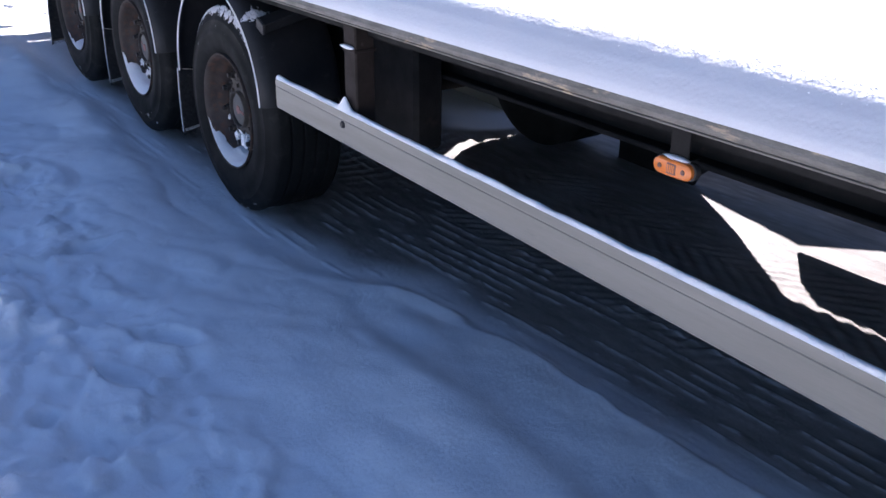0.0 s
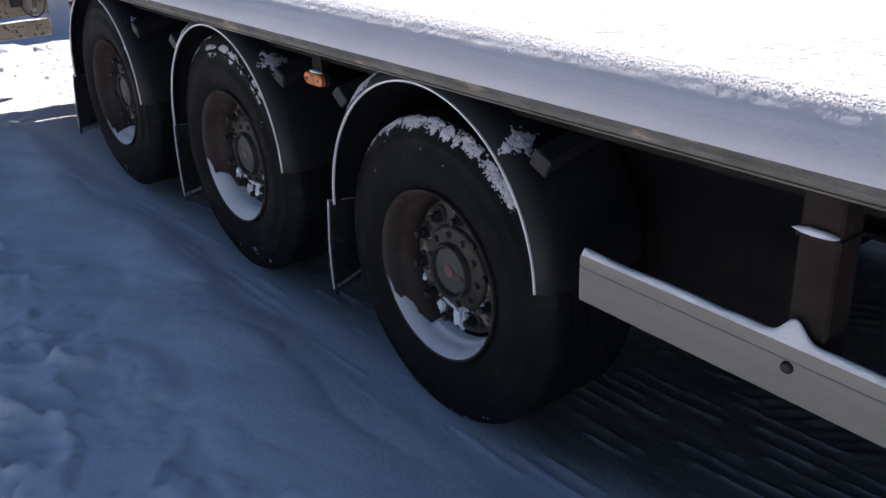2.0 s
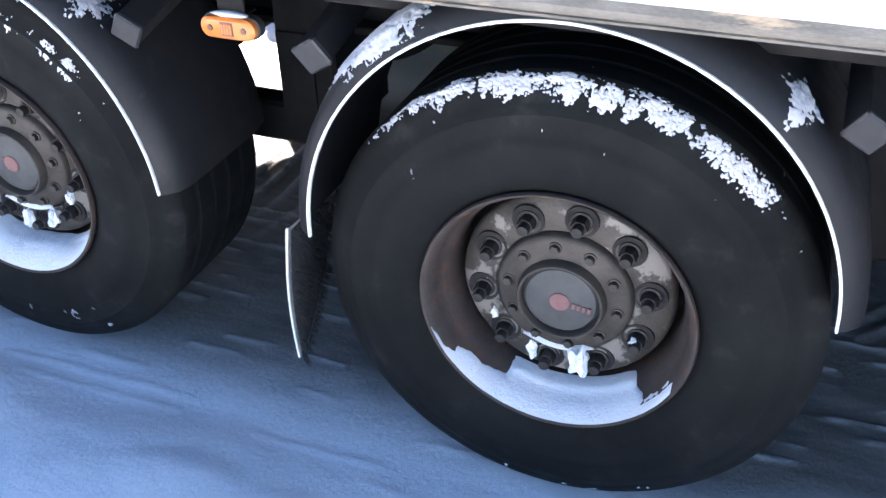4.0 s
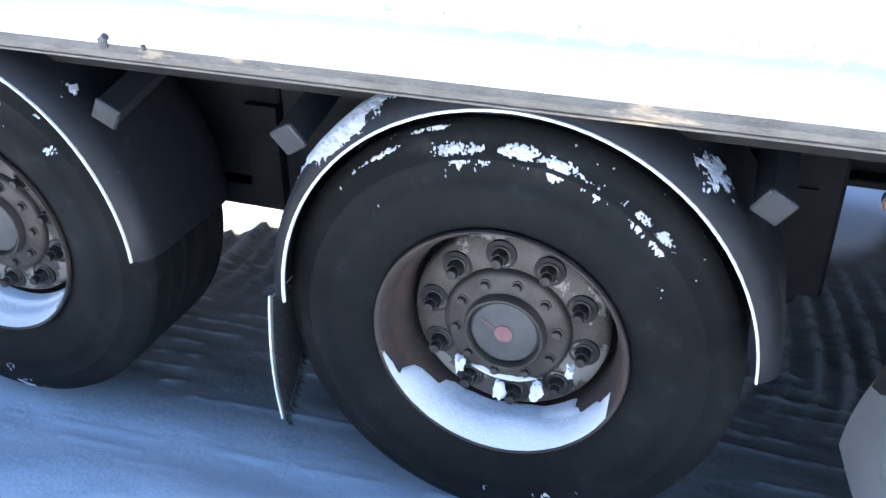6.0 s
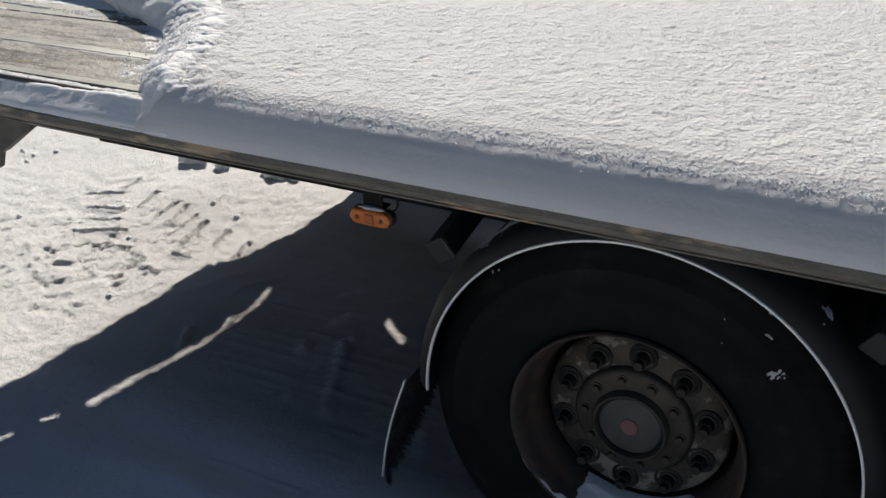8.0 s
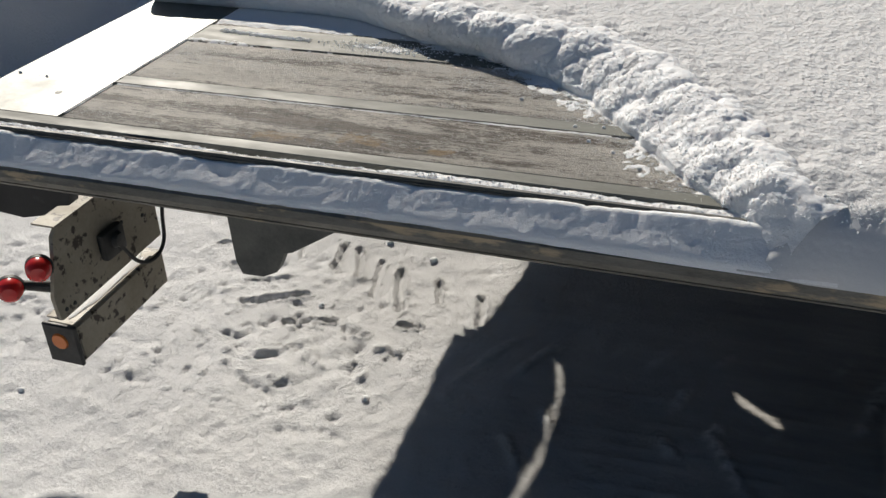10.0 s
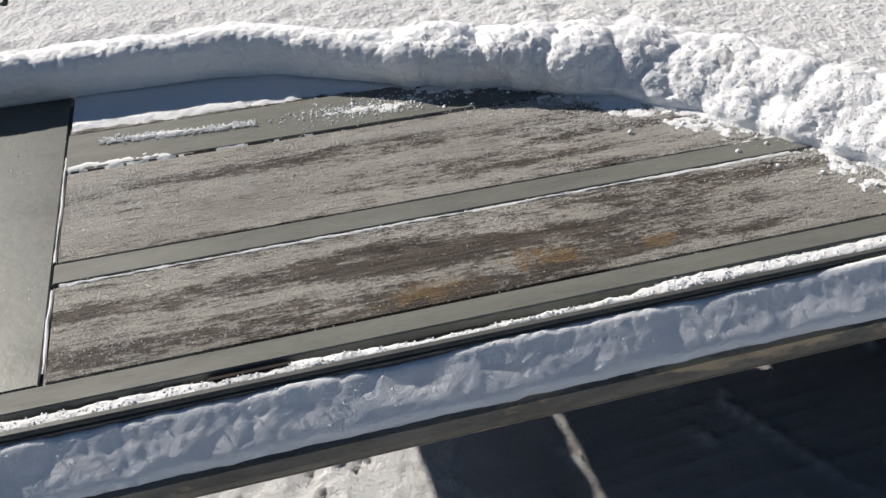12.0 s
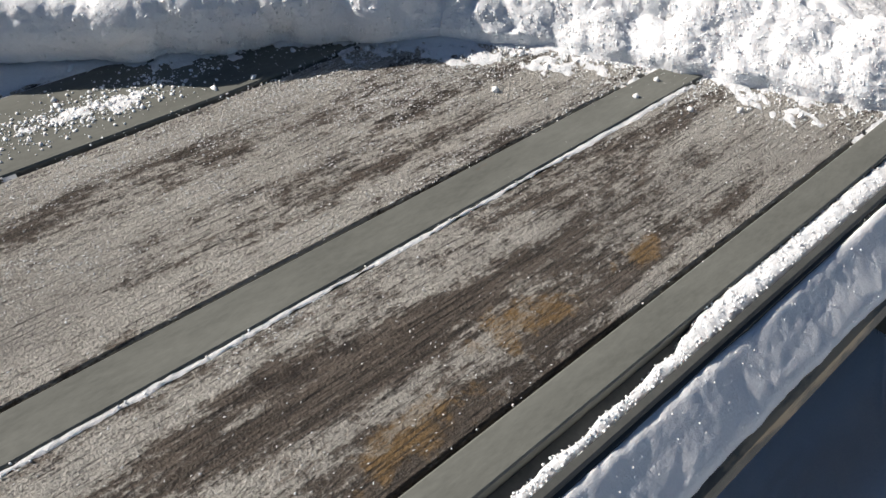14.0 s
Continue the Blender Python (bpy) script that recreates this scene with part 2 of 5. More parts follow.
def board_material():
    m = material("frosty_plywood", (0.2, 0.16, 0.12), 0.45, spec=0.42)
    grain = noise_tex(m, 9, 7, 0.72, (0.4, 7, 1))
    fibre = noise_tex(m, 70, 4, 0.7, (0.22, 5, 1))
    blotch = noise_tex(m, 2.6, 5, 0.6, (0.6, 1.6, 1))
    frost = noise_tex(m, 300, 3, 0.75, (0.7, 1.0, 1))
    patch = noise_tex(m, 3.4, 4, 0.6, (0.22, 3.2, 1))
    wood = ramp(m, grain, [(0.30, (0.068, 0.053, 0.041)), (0.5, (0.20, 0.160, 0.126)), (0.70, (0.35, 0.295, 0.245))])
    stains = []
    for x, y, rx, ry in ((-5.06, 0.235, 0.23, 0.095), (-5.25, 0.205, 0.26, 0.085), (-4.86, 0.22, 0.13, 0.06)):
        stains.append(spot(m, x, y, rx, ry))
        wood = mix(m, stains[-1], wood, (0.40, 0.245, 0.095))
    for x, y, rx, ry in ((-5.25, 0.33, 0.32, 0.05), (-5.55, 0.28, 0.20, 0.06), (-4.75, 0.25, 0.22, 0.03), (-5.3, 0.60, 0.4, 0.03)):
        wood = mix(m, spot(m, x, y, rx, ry), wood, (0.075, 0.055, 0.042))
    wood = mix(m, ramp(m, fibre, [(0.38, grey(0.95)), (0.53, grey(0))]), wood, (0.035, 0.028, 0.023))
    sep = node(m, "ShaderNodeSeparateXYZ")
    link(m, node(m, "ShaderNodeTexCoord").outputs["Object"], sep.inputs[0])

    def lift(value, a, b, top):
        r = node(m, "ShaderNodeMapRange")
        r.interpolation_type = "SMOOTHSTEP"
        link(m, value, r.inputs["Value"])
        r.inputs["From Min"].default_value, r.inputs["From Max"].default_value = a, b
        r.inputs["To Max"].default_value = top
        return r.outputs[0]

    def total(a, b, k=1.0):
        n = node(m, "ShaderNodeMath")
        n.operation = "MULTIPLY_ADD"
        link(m, a, n.inputs[0])
        n.inputs[1].default_value = k
        if isinstance(b, float):
            n.inputs[2].default_value = b
        else:
            link(m, b, n.inputs[2])
        return n.outputs[0]

    # rime: thicker on the second board, at the swept snow's foot and at the deck's end
    streak = noise_tex(m, 7.5, 4, 0.62, (0.28, 2.4, 1))
    spots = noise_tex(m, 24, 4, 0.65, (0.5, 1.1, 1))
    amount = total(patch, total(frost, -1.18, 0.80), 1.0)
    amount = total(streak, amount, 1.35)
    amount = total(spots, amount, 0.62)
    clump = noise_tex(m, 95, 4, 0.7, (0.35, 1.3, 1))
    amount = total(clump, total(amount, -0.485), 1.0)
    amount = total(lift(sep.outputs["Y"], 0.40, 0.50, 0.13), amount)
    amount = total(lift(sep.outputs["X"], -4.95, -4.55, 0.22), amount)
    amount = total(lift(sep.outputs["X"], -5.2, -5.75, 0.13), amount)
    cover = ramp(m, amount, [(0.66, grey(0)), (0.75, grey(0.36)), (0.85, grey(0.85)), (0.95, grey(1.0))])
    c = mix(m, cover, wood, (0.73, 0.685, 0.62))
    for stain in stains:
        c = mix(m, times(m, stain, ramp(m, grain, [(0.35, grey(0.75)), (0.62, grey(0.15))])), c, (0.40, 0.25, 0.10))
    c = mix(m, ramp(m, blotch, [(0.36, grey(0.35)), (0.55, grey(0))]), c, (0.10, 0.082, 0.066))
    c = mix(m, ramp(m, fibre, [(0.35, grey(0.75)), (0.45, grey(0))]), c, (0.05, 0.04, 0.033))
    link(m, c, bsdf(m).inputs["Base Color"])
    bump(m, (fibre, 1.0, 0.009), (grain, 0.8, 0.011), (clump, 1.0, 0.014), (frost, 1.0, 0.008))
    return m


BOARD = board_material()


# ---- building blocks ----
def mesh_of(name, bm, mat, angle=35):
    me = bpy.data.meshes.new(name)
    bm.to_mesh(me)
    bm.free()
    for one in (mat if isinstance(mat, (list, tuple)) else [mat]):
        me.materials.append(one)
    me.shade_smooth()
    me.set_sharp_from_angle(angle=radians(angle))
    return me


def part(name, bm, mat, parent, label="", at=None, angle=35):
    """Links a bmesh as one mesh object under a thing or a part."""
    ob = new(name, mesh_of(name, bm, mat, angle))
    ob.parent = parent
    if at is not None:
        ob.matrix_basis = at
    return tagged(ob, label)


def piece(name, me, parent, at):
    ob = new(name, me)
    ob.parent = parent
    ob.matrix_basis = at
    return ob


def thing(name, label, category, group="", kind="", at=None):
    ob = new(name)
    if at is not None:
        ob.matrix_basis = at
    return tagged(ob, label, category, group, kind)


def block(a, b, bevel=0.0, segments=1):
    bm = bmesh.new()
    bmesh.ops.create_cube(bm, size=1)
    for v in bm.verts:
        v.co = [a[k] + (v.co[k] + 0.5) * (b[k] - a[k]) for k in range(3)]
    if bevel:
        bmesh.ops.bevel(bm, geom=bm.edges[:], offset=bevel, segments=segments, affect="EDGES", profile=0.6)
    return bm


def rod(a, b, r, n=12, r2=None):
    a, b = Vector(a), Vector(b)
    bm = bmesh.new()
    turn = (b - a).to_track_quat("Z", "Y").to_matrix().to_4x4()
    bmesh.ops.create_cone(bm, cap_ends=True, segments=n, radius1=r, radius2=r if r2 is None else r2, depth=(b - a).length,
                          matrix=Matrix.Translation((a + b) / 2) @ turn)
    return bm


def square_tube(a, b, w, bevel=0.004, roll=0.0):
    a, b = Vector(a), Vector(b)
    bm = block((-w / 2, -w / 2, 0), (w / 2, w / 2, (b - a).length), bevel)
    bm.transform(Matrix.Rotation(radians(roll), 4, "Z"))
    bm.transform(Matrix.Translation(a) @ (b - a).to_track_quat("Z", "Y").to_matrix().to_4x4())
    return bm


def lathe(profile, n=64, start=0.0, sweep=360.0):
    """Turns a profile of (radius, y) round the y axis."""
    bm = bmesh.new()
    full = sweep >= 359.9
    rings = []
    for k in range(n if full else n + 1):
        a = radians(start + sweep * k / n)
        rings.append([bm.verts.new((r * math.cos(a), y, r * math.sin(a))) for r, y in profile])
    for k in range(n):
        p, q = rings[k], rings[(k + 1) % len(rings)]
        for j in range(len(profile) - 1):
            bm.faces.new((p[j], p[j + 1], q[j + 1], q[j]))
    bmesh.ops.remove_doubles(bm, verts=bm.verts[:], dist=1e-5)
    bmesh.ops.recalc_face_normals(bm, faces=bm.faces[:])
    return bm


def extrude_profile(points, x0, x1, cuts=1):
    """A profile of (y, z) drawn along x, closed at the ends."""
    bm = bmesh.new()
    rows = [[bm.verts.new((x0 + (x1 - x0) * k / cuts, y, z)) for y, z in points] for k in range(cuts + 1)]
    n = len(points)
    for p, q in zip(rows, rows[1:]):
        for j in range(n):
            bm.faces.new((p[j], q[j], q[(j + 1) % n], p[(j + 1) % n]))
    bm.faces.new(rows[0][::-1])
    bm.faces.new(rows[-1])
    bmesh.ops.recalc_face_normals(bm, faces=bm.faces[:])
    return bm


def join(*bms):
    out = bmesh.new()
    for b in bms:
        me = bpy.data.meshes.new("t")
        b.to_mesh(me)
        b.free()
        out.from_mesh(me)
        bpy.data.meshes.remove(me)
    return out


# value noise on arrays, for the relief of the snow
LATTICE = np.random.RandomState(7).rand(256, 256)


def vnoise(x, y):
    xi, yi = np.floor(x).astype(int), np.floor(y).astype(int)
    fx, fy = x - xi, y - yi
    fx, fy = fx * fx * (3 - 2 * fx), fy * fy * (3 - 2 * fy)
    g = lambda i, j: LATTICE[i % 256, j % 256]
    a = g(xi, yi) * (1 - fx) + g(xi + 1, yi) * fx
    b = g(xi, yi + 1) * (1 - fx) + g(xi + 1, yi + 1) * fx
    return a * (1 - fy) + b * fy


def fbm(x, y, scale, octaves=4, gain=0.5):
    """About -0.5 to 0.5; scale is the size of the largest swell in metres."""
    x, y = np.asarray(x, float), np.asarray(y, float)
    out, amp, total = 0, 1.0, 0.0
    for k in range(octaves):
        f = 2.03 ** k / scale
        c, s = math.cos(0.7 * k + 0.4), math.sin(0.7 * k + 0.4)
        out = out + amp * vnoise((c * x - s * y) * f + 17.3 * k + 40, (s * x + c * y) * f + 9.1 * k + 60)
        total += amp
        amp *= gain
    return out / total - 0.5


def vnoise3(x, y, z):
    """Value noise in space, 0 to 1."""
    out = 0
    zi = np.floor(z).astype(int)
    fz = z - zi
    fz = fz * fz * (3 - 2 * fz)
    for k, w in ((0, 1 - fz), (1, fz)):
        lay = (zi + k) * 37.17
        out = out + w * vnoise(x + lay, y + lay * 1.31)
    return out


def billow(P, size, octaves=3):
    """Round puffs of about that size in metres, 0 to 1, on an array of places."""
    out, amp, total = 0, 1.0, 0.0
    for k in range(octaves):
        f = 2.1 ** k / size
        n = vnoise3(P[..., 0] * f + 11.3 * k + 50, P[..., 1] * f + 5.7 * k + 70, P[..., 2] * f + 3.1 * k + 20)
        out = out + amp * (1 - np.abs(2 * n - 1) ** 0.8)
        total += amp
        amp *= 0.5
    return out / total


def tufts(P, size):
    """Round tufts packed side by side, of about that size in metres, 0 in the creases to 1 on top."""
    q = P / size + 40
    cell = np.floor(q).astype(int)
    near = np.full(P.shape[:-1], 9.0)
    for k in range(27):
        c = cell + (k % 3 - 1, k // 3 % 3 - 1, k // 9 - 1)
        at = [LATTICE[(c[..., 0] + 31 * c[..., 2] + 83 * e) % 256, (c[..., 1] + 57 * c[..., 2] + 19 * e) % 256] for e in range(3)]
        near = np.minimum(near, sum((q[..., e] - c[..., e] - at[e]) ** 2 for e in range(3)))
    return np.sqrt(np.clip(1 - near, 0, 1))


def step(v, a, b):
    t = np.clip((np.asarray(v, float) - a) / (b - a), 0, 1)
    return t * t * (3 - 2 * t)


def sheet(name, X, Y, Z, keep, mat):
    """A grid as one mesh; keep says which corners are in use."""
    nx, ny = X.shape
    ids = np.arange(nx * ny).reshape(nx, ny)
    quad = np.stack([ids[:-1, :-1], ids[1:, :-1], ids[1:, 1:], ids[:-1, 1:]], -1).reshape(-1, 4)
    ok = keep.reshape(-1)[quad].any(1)
    quad = quad[ok]
    used = np.unique(quad)
    remap = np.full(nx * ny, -1)
    remap[used] = np.arange(len(used))
    co = np.stack([X, Y, Z], -1).reshape(-1, 3)[used]
    me = bpy.data.meshes.new(name)
    me.from_pydata(co.tolist(), [], remap[quad].tolist())
    me.materials.append(mat)
    me.shade_smooth()
    return me


def blob(radius, seed, squash=(1, 1, 1), rough=0.35, level=2):
    bm = bmesh.new()
    bmesh.ops.create_icosphere(bm, subdivisions=level, radius=1)
    off = Vector((seed * 3.7, seed * 1.3, seed * 5.1))
    for v in bm.verts:
        k = 1 + rough * noise.fractal(v.co * 1.3 + off, 1.0, 2.0, 3)
        v.co = Vector([v.co[j] * k * radius * squash[j] for j in range(3)])
    return bm


# ---- the ground: one sheet of snow ----
def spread(stretches, far):
    """Grid lines: stretches of (from, to, pitch), then ever wider steps out to far on both sides."""
    mid = [v for a, b, pitch in stretches for v in np.arange(a, b - 1e-6, pitch)] + [stretches[-1][1]]
    out, d, p = [], stretches[-1][2], mid[-1]
    while p < far:
        d *= 1.16
        p += d
        out.append(p)
    low, d, p = [], stretches[0][2], mid[0]
    while p > -far:
        d *= 1.16
        p -= d
        low.append(p)
    return np.array(low[::-1] + mid + out)


def base_height(x):
    return 0.085 * (1 - step(x, -2.3, 0.9))


# shoe prints: place, turn in degrees
FOOTPRINTS = [(-6.02, -0.03, 27), (-5.74, -0.03, 33), (-5.70, -0.25, 20), (-5.98, -0.34, 10), (-6.45, 0.0, 20), (-6.9, 0.35, 5), (-5.45, -0.16, 12),
              (-7.4, 0.1, 15), (-7.8, 0.6, 30), (-8.4, 0.2, 10), (-9.0, 0.7, 20), (-8.0, -0.5, 0), (-7.1, -0.6, 25), (-6.6, -0.45, 8), (-7.6, 0.9, 25)]
SHADE_PRINTS = [(0.12, -0.74, 100), (-0.62, -1.10, 60), (-1.24, -0.97, 30), (-2.49, -0.80, 20), (0.18, -1.09, 75), (-0.82, -0.95, 45), (-1.75, -1.05, 110),
                (1.36, -0.93, 20), (1.16, -0.71, 40), (-2.0, -0.72, 70), (-3.0, -0.9, 15)]
HEELS = [(0.955, -1.083), (1.468, -1.225), (1.70, -1.15), (0.48, -1.20), (0.545, -1.243)]
# lugs that a wide tyre pressed into the lit snow: two rows, each from end to end
LUGS = [((-6.33, 1.50), (-6.16, 1.59)), ((-6.19, 1.37), (-6.01, 1.43)), ((-6.07, 1.275), (-5.91, 1.335)), ((-6.01, 1.126), (-5.79, 1.245)), ((-5.80, 1.05), (-5.61, 1.10)),
        ((-6.22, 1.78), (-6.18, 1.63)), ((-5.985, 1.68), (-5.925, 1.49)), ((-5.786, 1.64), (-5.756, 1.445)), ((-5.707, 1.615), (-5.632, 1.414)),
        ((-5.58, 1.55), (-5.53, 1.30)), ((-5.48, 1.51), (-5.384, 1.235)), ((-5.307, 1.477), (-5.25, 1.32)), ((-5.10, 1.39), (-5.06, 1.235)),
        ((-5.51, 1.03), (-5.44, 1.04)), ((-5.34, 1.14), (-5.29, 1.15))]


def groove(H, X, Y, a, b, width, depth):
    ax, ay = a
    bx, by = b
    L2 = (bx - ax) ** 2 + (by - ay) ** 2
    box = (np.abs(X - (ax + bx) / 2) < 0.35) & (np.abs(Y - (ay + by) / 2) < 0.35)
    x, y = X[box], Y[box]
    t = np.clip(((x - ax) * (bx - ax) + (y - ay) * (by - ay)) / L2, 0, 1)
    d = np.hypot(x - ax - t * (bx - ax), y - ay - t * (by - ay)) + 0.022 * fbm(x, y, 0.05, 3) + 0.012 * fbm(x, y, 0.02, 2)
    H[box] += -depth * (1 - step(d, width * 0.45, width)) + 0.40 * depth * np.exp(-((d - width * 1.3) / (width * 0.35)) ** 2)


def print_of(H, X, Y, fx, fy, turn, deep, sharp=1.0):
    """A shoe's print, a little waisted, with the bars of the sole and a pushed-up rim."""
    box = (np.abs(X - fx) < 0.4) & (np.abs(Y - fy) < 0.4)
    x, y = X[box], Y[box]
    a = radians(turn)
    u = (x - fx) * math.cos(a) + (y - fy) * math.sin(a)
    w = -(x - fx) * math.sin(a) + (y - fy) * math.cos(a)
    d = np.sqrt((u / 0.150) ** 2 + (w / (0.052 + 0.012 * np.cos(u * 22))) ** 2) + 0.30 * fbm(x, y, 0.07, 3)
    H[box] += -deep * (1 - step(d, 0.75, 0.75 + 0.35 / sharp)) + 0.28 * deep * np.exp(-((d - 1.35) / 0.28) ** 2)
    H[box] += 0.14 * deep * np.sin(u * 2 * math.pi / 0.03) * (1 - step(d, 0.6, 0.9))


def drift_edge(X, Y):
    """How far a place lies in under the trailer from the edge of the drifted snow, in metres."""
    line = np.interp(X, [-5.0, -2.0, -1.5, -0.46, 0.3, 0.85, 1.25, 1.8, 2.5, 3.1, 4.0], [0.08, 0.03, 0.01, 0.0, 0.02, 0.10, 0.30, 0.40, 0.39, 0.48, 0.5])
    return Y - line + 0.09 * fbm(X, Y, 0.5, 3)


def track_line(X, Y):
    return Y - 0.05 * X + 0.018 * np.sin(1.9 * X + 0.6) + 0.035 * fbm(X * 0.6, Y, 0.35, 2)


def rib_cover(X, Y):
    """Where the ribs of old tracks have lasted: broken rows in bands along the trailer."""
    bands = 0.5 * np.exp(-((Y - 0.74) / 0.26) ** 4) + 0.12 * fbm(X * 0.4, Y, 0.5, 2)
    return step(fbm(X * 0.8, Y * 2.4, 0.16, 3) + 0.28 * bands, 0.08, 0.17) * (1 - 0.8 * step(Y, 1.0, 1.15)) * (0.8 + 0.2 * step(X, 0.1, 0.6))


def rear_marks(X, Y):
    """Broken marks of a lugged tyre in the shade behind the last wheel, 0 to 1."""
    rear = step(-X, 3.2, 3.6) * step(X, -5.15, -4.95) * np.exp(-((Y - 0.85) / 0.42) ** 4)
    lug = np.sin((X * 0.9 - 0.55 * np.abs(Y - 0.85) + 0.10 * fbm(X, Y, 0.3, 2)) * 2 * math.pi / 0.16)
    return rear * step(lug, 0.55, 0.85) * step(fbm(X, Y, 0.22, 2), -0.06, 0.10)


def tread_bars(X, Y):
    """Curved bars that tyres pressed into the packed snow between the wheels, 0 to 1."""
    where = np.exp(-((Y - 1.27) / 0.48) ** 8) * step(-X, -0.1, 0.2) * step(X, -3.0, -2.7) * np.clip(0.75 + 1.3 * fbm(X, Y, 0.3, 2), 0, 1)
    bend = 0.22 * np.clip(Y - 1.05, 0, 1) ** 2 + 0.30 * np.clip(0.95 - Y, 0, 1)
    bars = np.sin((X + bend + 0.035 * fbm(X, Y, 0.25, 2)) * 2 * math.pi / 0.094)
    return where * step(bars, 0.25, 0.85)


def ground_height(X, Y):
    H = base_height(X)
    rough = fbm(X, Y, 0.6, 4)
    inner = drift_edge(X, Y)
    abrupt = step(X, 0.9, 1.5)
    near = 1 - step(inner + 0.03 * abrupt * fbm(X, Y, 0.09, 3), -0.20 + 0.17 * abrupt, 0.05 - 0.02 * abrupt)
    lit = step(-X, 4.2, 5.2)
    soft = np.clip(near + lit * 0.8, 0, 1)
    H = H + (0.028 + 0.010 * abrupt) * near * (1 - 0.5 * lit)
    H = H + soft * (0.030 * rough + 0.016 * np.abs(fbm(X, Y, 0.28, 3)))
    # soft, trodden-over drifts on the near side
    H = H + near * (1 - lit) * (0.075 * fbm(X * 0.8, Y * 1.1, 0.55, 2) + 0.050 * np.abs(fbm(X * 0.7 + 0.5 * Y, Y - 0.4 * X, 0.34, 2)))
    sway = X * 0.55 - Y * 0.85 + 0.35 * fbm(X, Y, 0.9, 3)
    H = H + near * (1 - lit) * 0.030 * np.abs(fbm(sway, X * 0.3 + Y * 0.4, 0.26, 2))
    # long wheel-thrown ridge beside the drift's edge
    crest_y = -0.085 + 0.05 * fbm(X, X * 0, 0.8, 2)
    H = H + near * 0.024 * step(X, 1.1, 1.7) * np.where(Y > crest_y, np.exp(-((Y - crest_y) / 0.08) ** 2), np.exp(-((Y - crest_y) / 0.15) ** 2))
    H = H + 0.016 * lit * fbm(X, Y, 0.06, 3) + 0.020 * lit * np.abs(fbm(X, Y, 0.13, 3)) + 0.004 * near * fbm(X, Y, 0.05, 3)
    # clods and pressed plates at the lit edge of the tracks
    speck = step(-X, 5.1, 5.4) * np.exp(-((Y - 0.9) / 0.5) ** 2)
    H = H - 0.016 * speck * step(fbm(X + 3, Y, 0.055, 2), 0.20, 0.30) + 0.012 * speck * step(fbm(X, Y + 7, 0.05, 2), 0.20, 0.32)
    # packed snow under the trailer, with the ribs of old tyre tracks
    pack = (1 - soft) * (np.abs(Y - 1.2) < 3)
    rib = np.clip(np.sin(track_line(X, Y) * 2 * math.pi / 0.062), 0.35, 1) - 0.35
    H = H + pack * (0.011 * rib * rib_cover(X, Y) + 0.012 * rough + 0.008 * fbm(X, Y, 0.08, 3))
    for band, half, pitch, slant in ((1.16, 0.22, 0.085, 0.9), (1.72, 0.34, 0.11, -1.3)):
        w = np.exp(-((Y - band) / half) ** 4) * step(X, 0.0, 0.4)
        lug = np.sin((X + slant * np.abs(Y - band) + 0.05 * fbm(X, Y, 0.2, 2)) * 2 * math.pi / pitch)
        H = H + pack * w * 0.010 * np.clip(0.5 + 1.8 * fbm(X, Y, 0.35, 2), 0, 1.4) * np.clip(lug + 0.3, -0.6, 1)
    H = H + pack * 0.015 * tread_bars(X, Y)
    # old tread marks in the shade behind the last wheel
    H = H + 0.014 * rear_marks(X, Y)
    for fx, fy, turn in FOOTPRINTS:
        print_of(H, X, Y, fx, fy, turn, 0.030, 2.0)
    for fx, fy, turn in SHADE_PRINTS:
        print_of(H, X, Y, fx, fy, turn, 0.034)
    for x, y in HEELS:
        d = np.hypot((X - x) / 1.25, Y - y) / 0.050 + 0.5 * fbm(X, Y, 0.05, 3)
        H = H - 0.050 * (1 - step(d, 0.5, 0.95)) + 0.014 * np.exp(-((d - 1.3) / 0.3) ** 2) + 0.02 * np.exp(-(np.hypot(X - x - 0.015, Y - y) / 0.018) ** 2)
    # trodden, crusty snow along the path
    tread = step(-Y, 0.45, 0.95) * step(X, -4.6, -3.6)
    H = H - 0.034 * tread * step(fbm(X, Y, 0.26, 3), 0.04, 0.10) + 0.028 * tread * step(fbm(X + 5 + 0.6 * Y, Y * 1.5, 0.30, 3), 0.05, 0.10)
    H = H + 0.012 * tread * step(fbm(X * 1.3 + 9, Y, 0.15, 3), 0.06, 0.10) - 0.010 * tread * step(fbm(X + 4, Y * 1.4, 0.12, 3), 0.08, 0.13)
    for k, (a, b) in enumerate(LUGS):
        groove(H, X, Y, a, b, 0.016 + 0.004 * math.sin(k * 2.7), 0.019 + 0.005 * math.sin(k * 1.9))
    # ploughed bank behind the trailer, drawn nearer along its middle to cast shade
    ridge = np.minimum(Y - 4.7 + 1.5 * step(X, -4.6, -3.4) * (1 - 0.75 * step(X, -0.75, -0.1)), 30)
    side = -(X + 9.3 - 0.25 * Y)
    far = np.maximum(ridge, np.minimum(side, Y - 1.2))
    H = H + (1.5 + 0.7 * fbm(X, Y, 1.4, 4)) * step(far + 0.5 * fbm(X, Y, 0.8, 3), -0.1, 0.9) * (1 - 0.6 * step(far, 2, 6))
    # low snow ridge added unseen in front of it, its crest set to shade the ground
    crest = np.interp(X, [-0.1, 0.27, 0.95, 1.43, 3.0, 9.0], [0.0, 0.93, 1.07, 0.84, 0.8, 0.0])
    H = np.maximum(H, crest * np.exp(-((Y - 3.5) / 0.35) ** 2))
    dist = np.hypot(X + 1, Y)
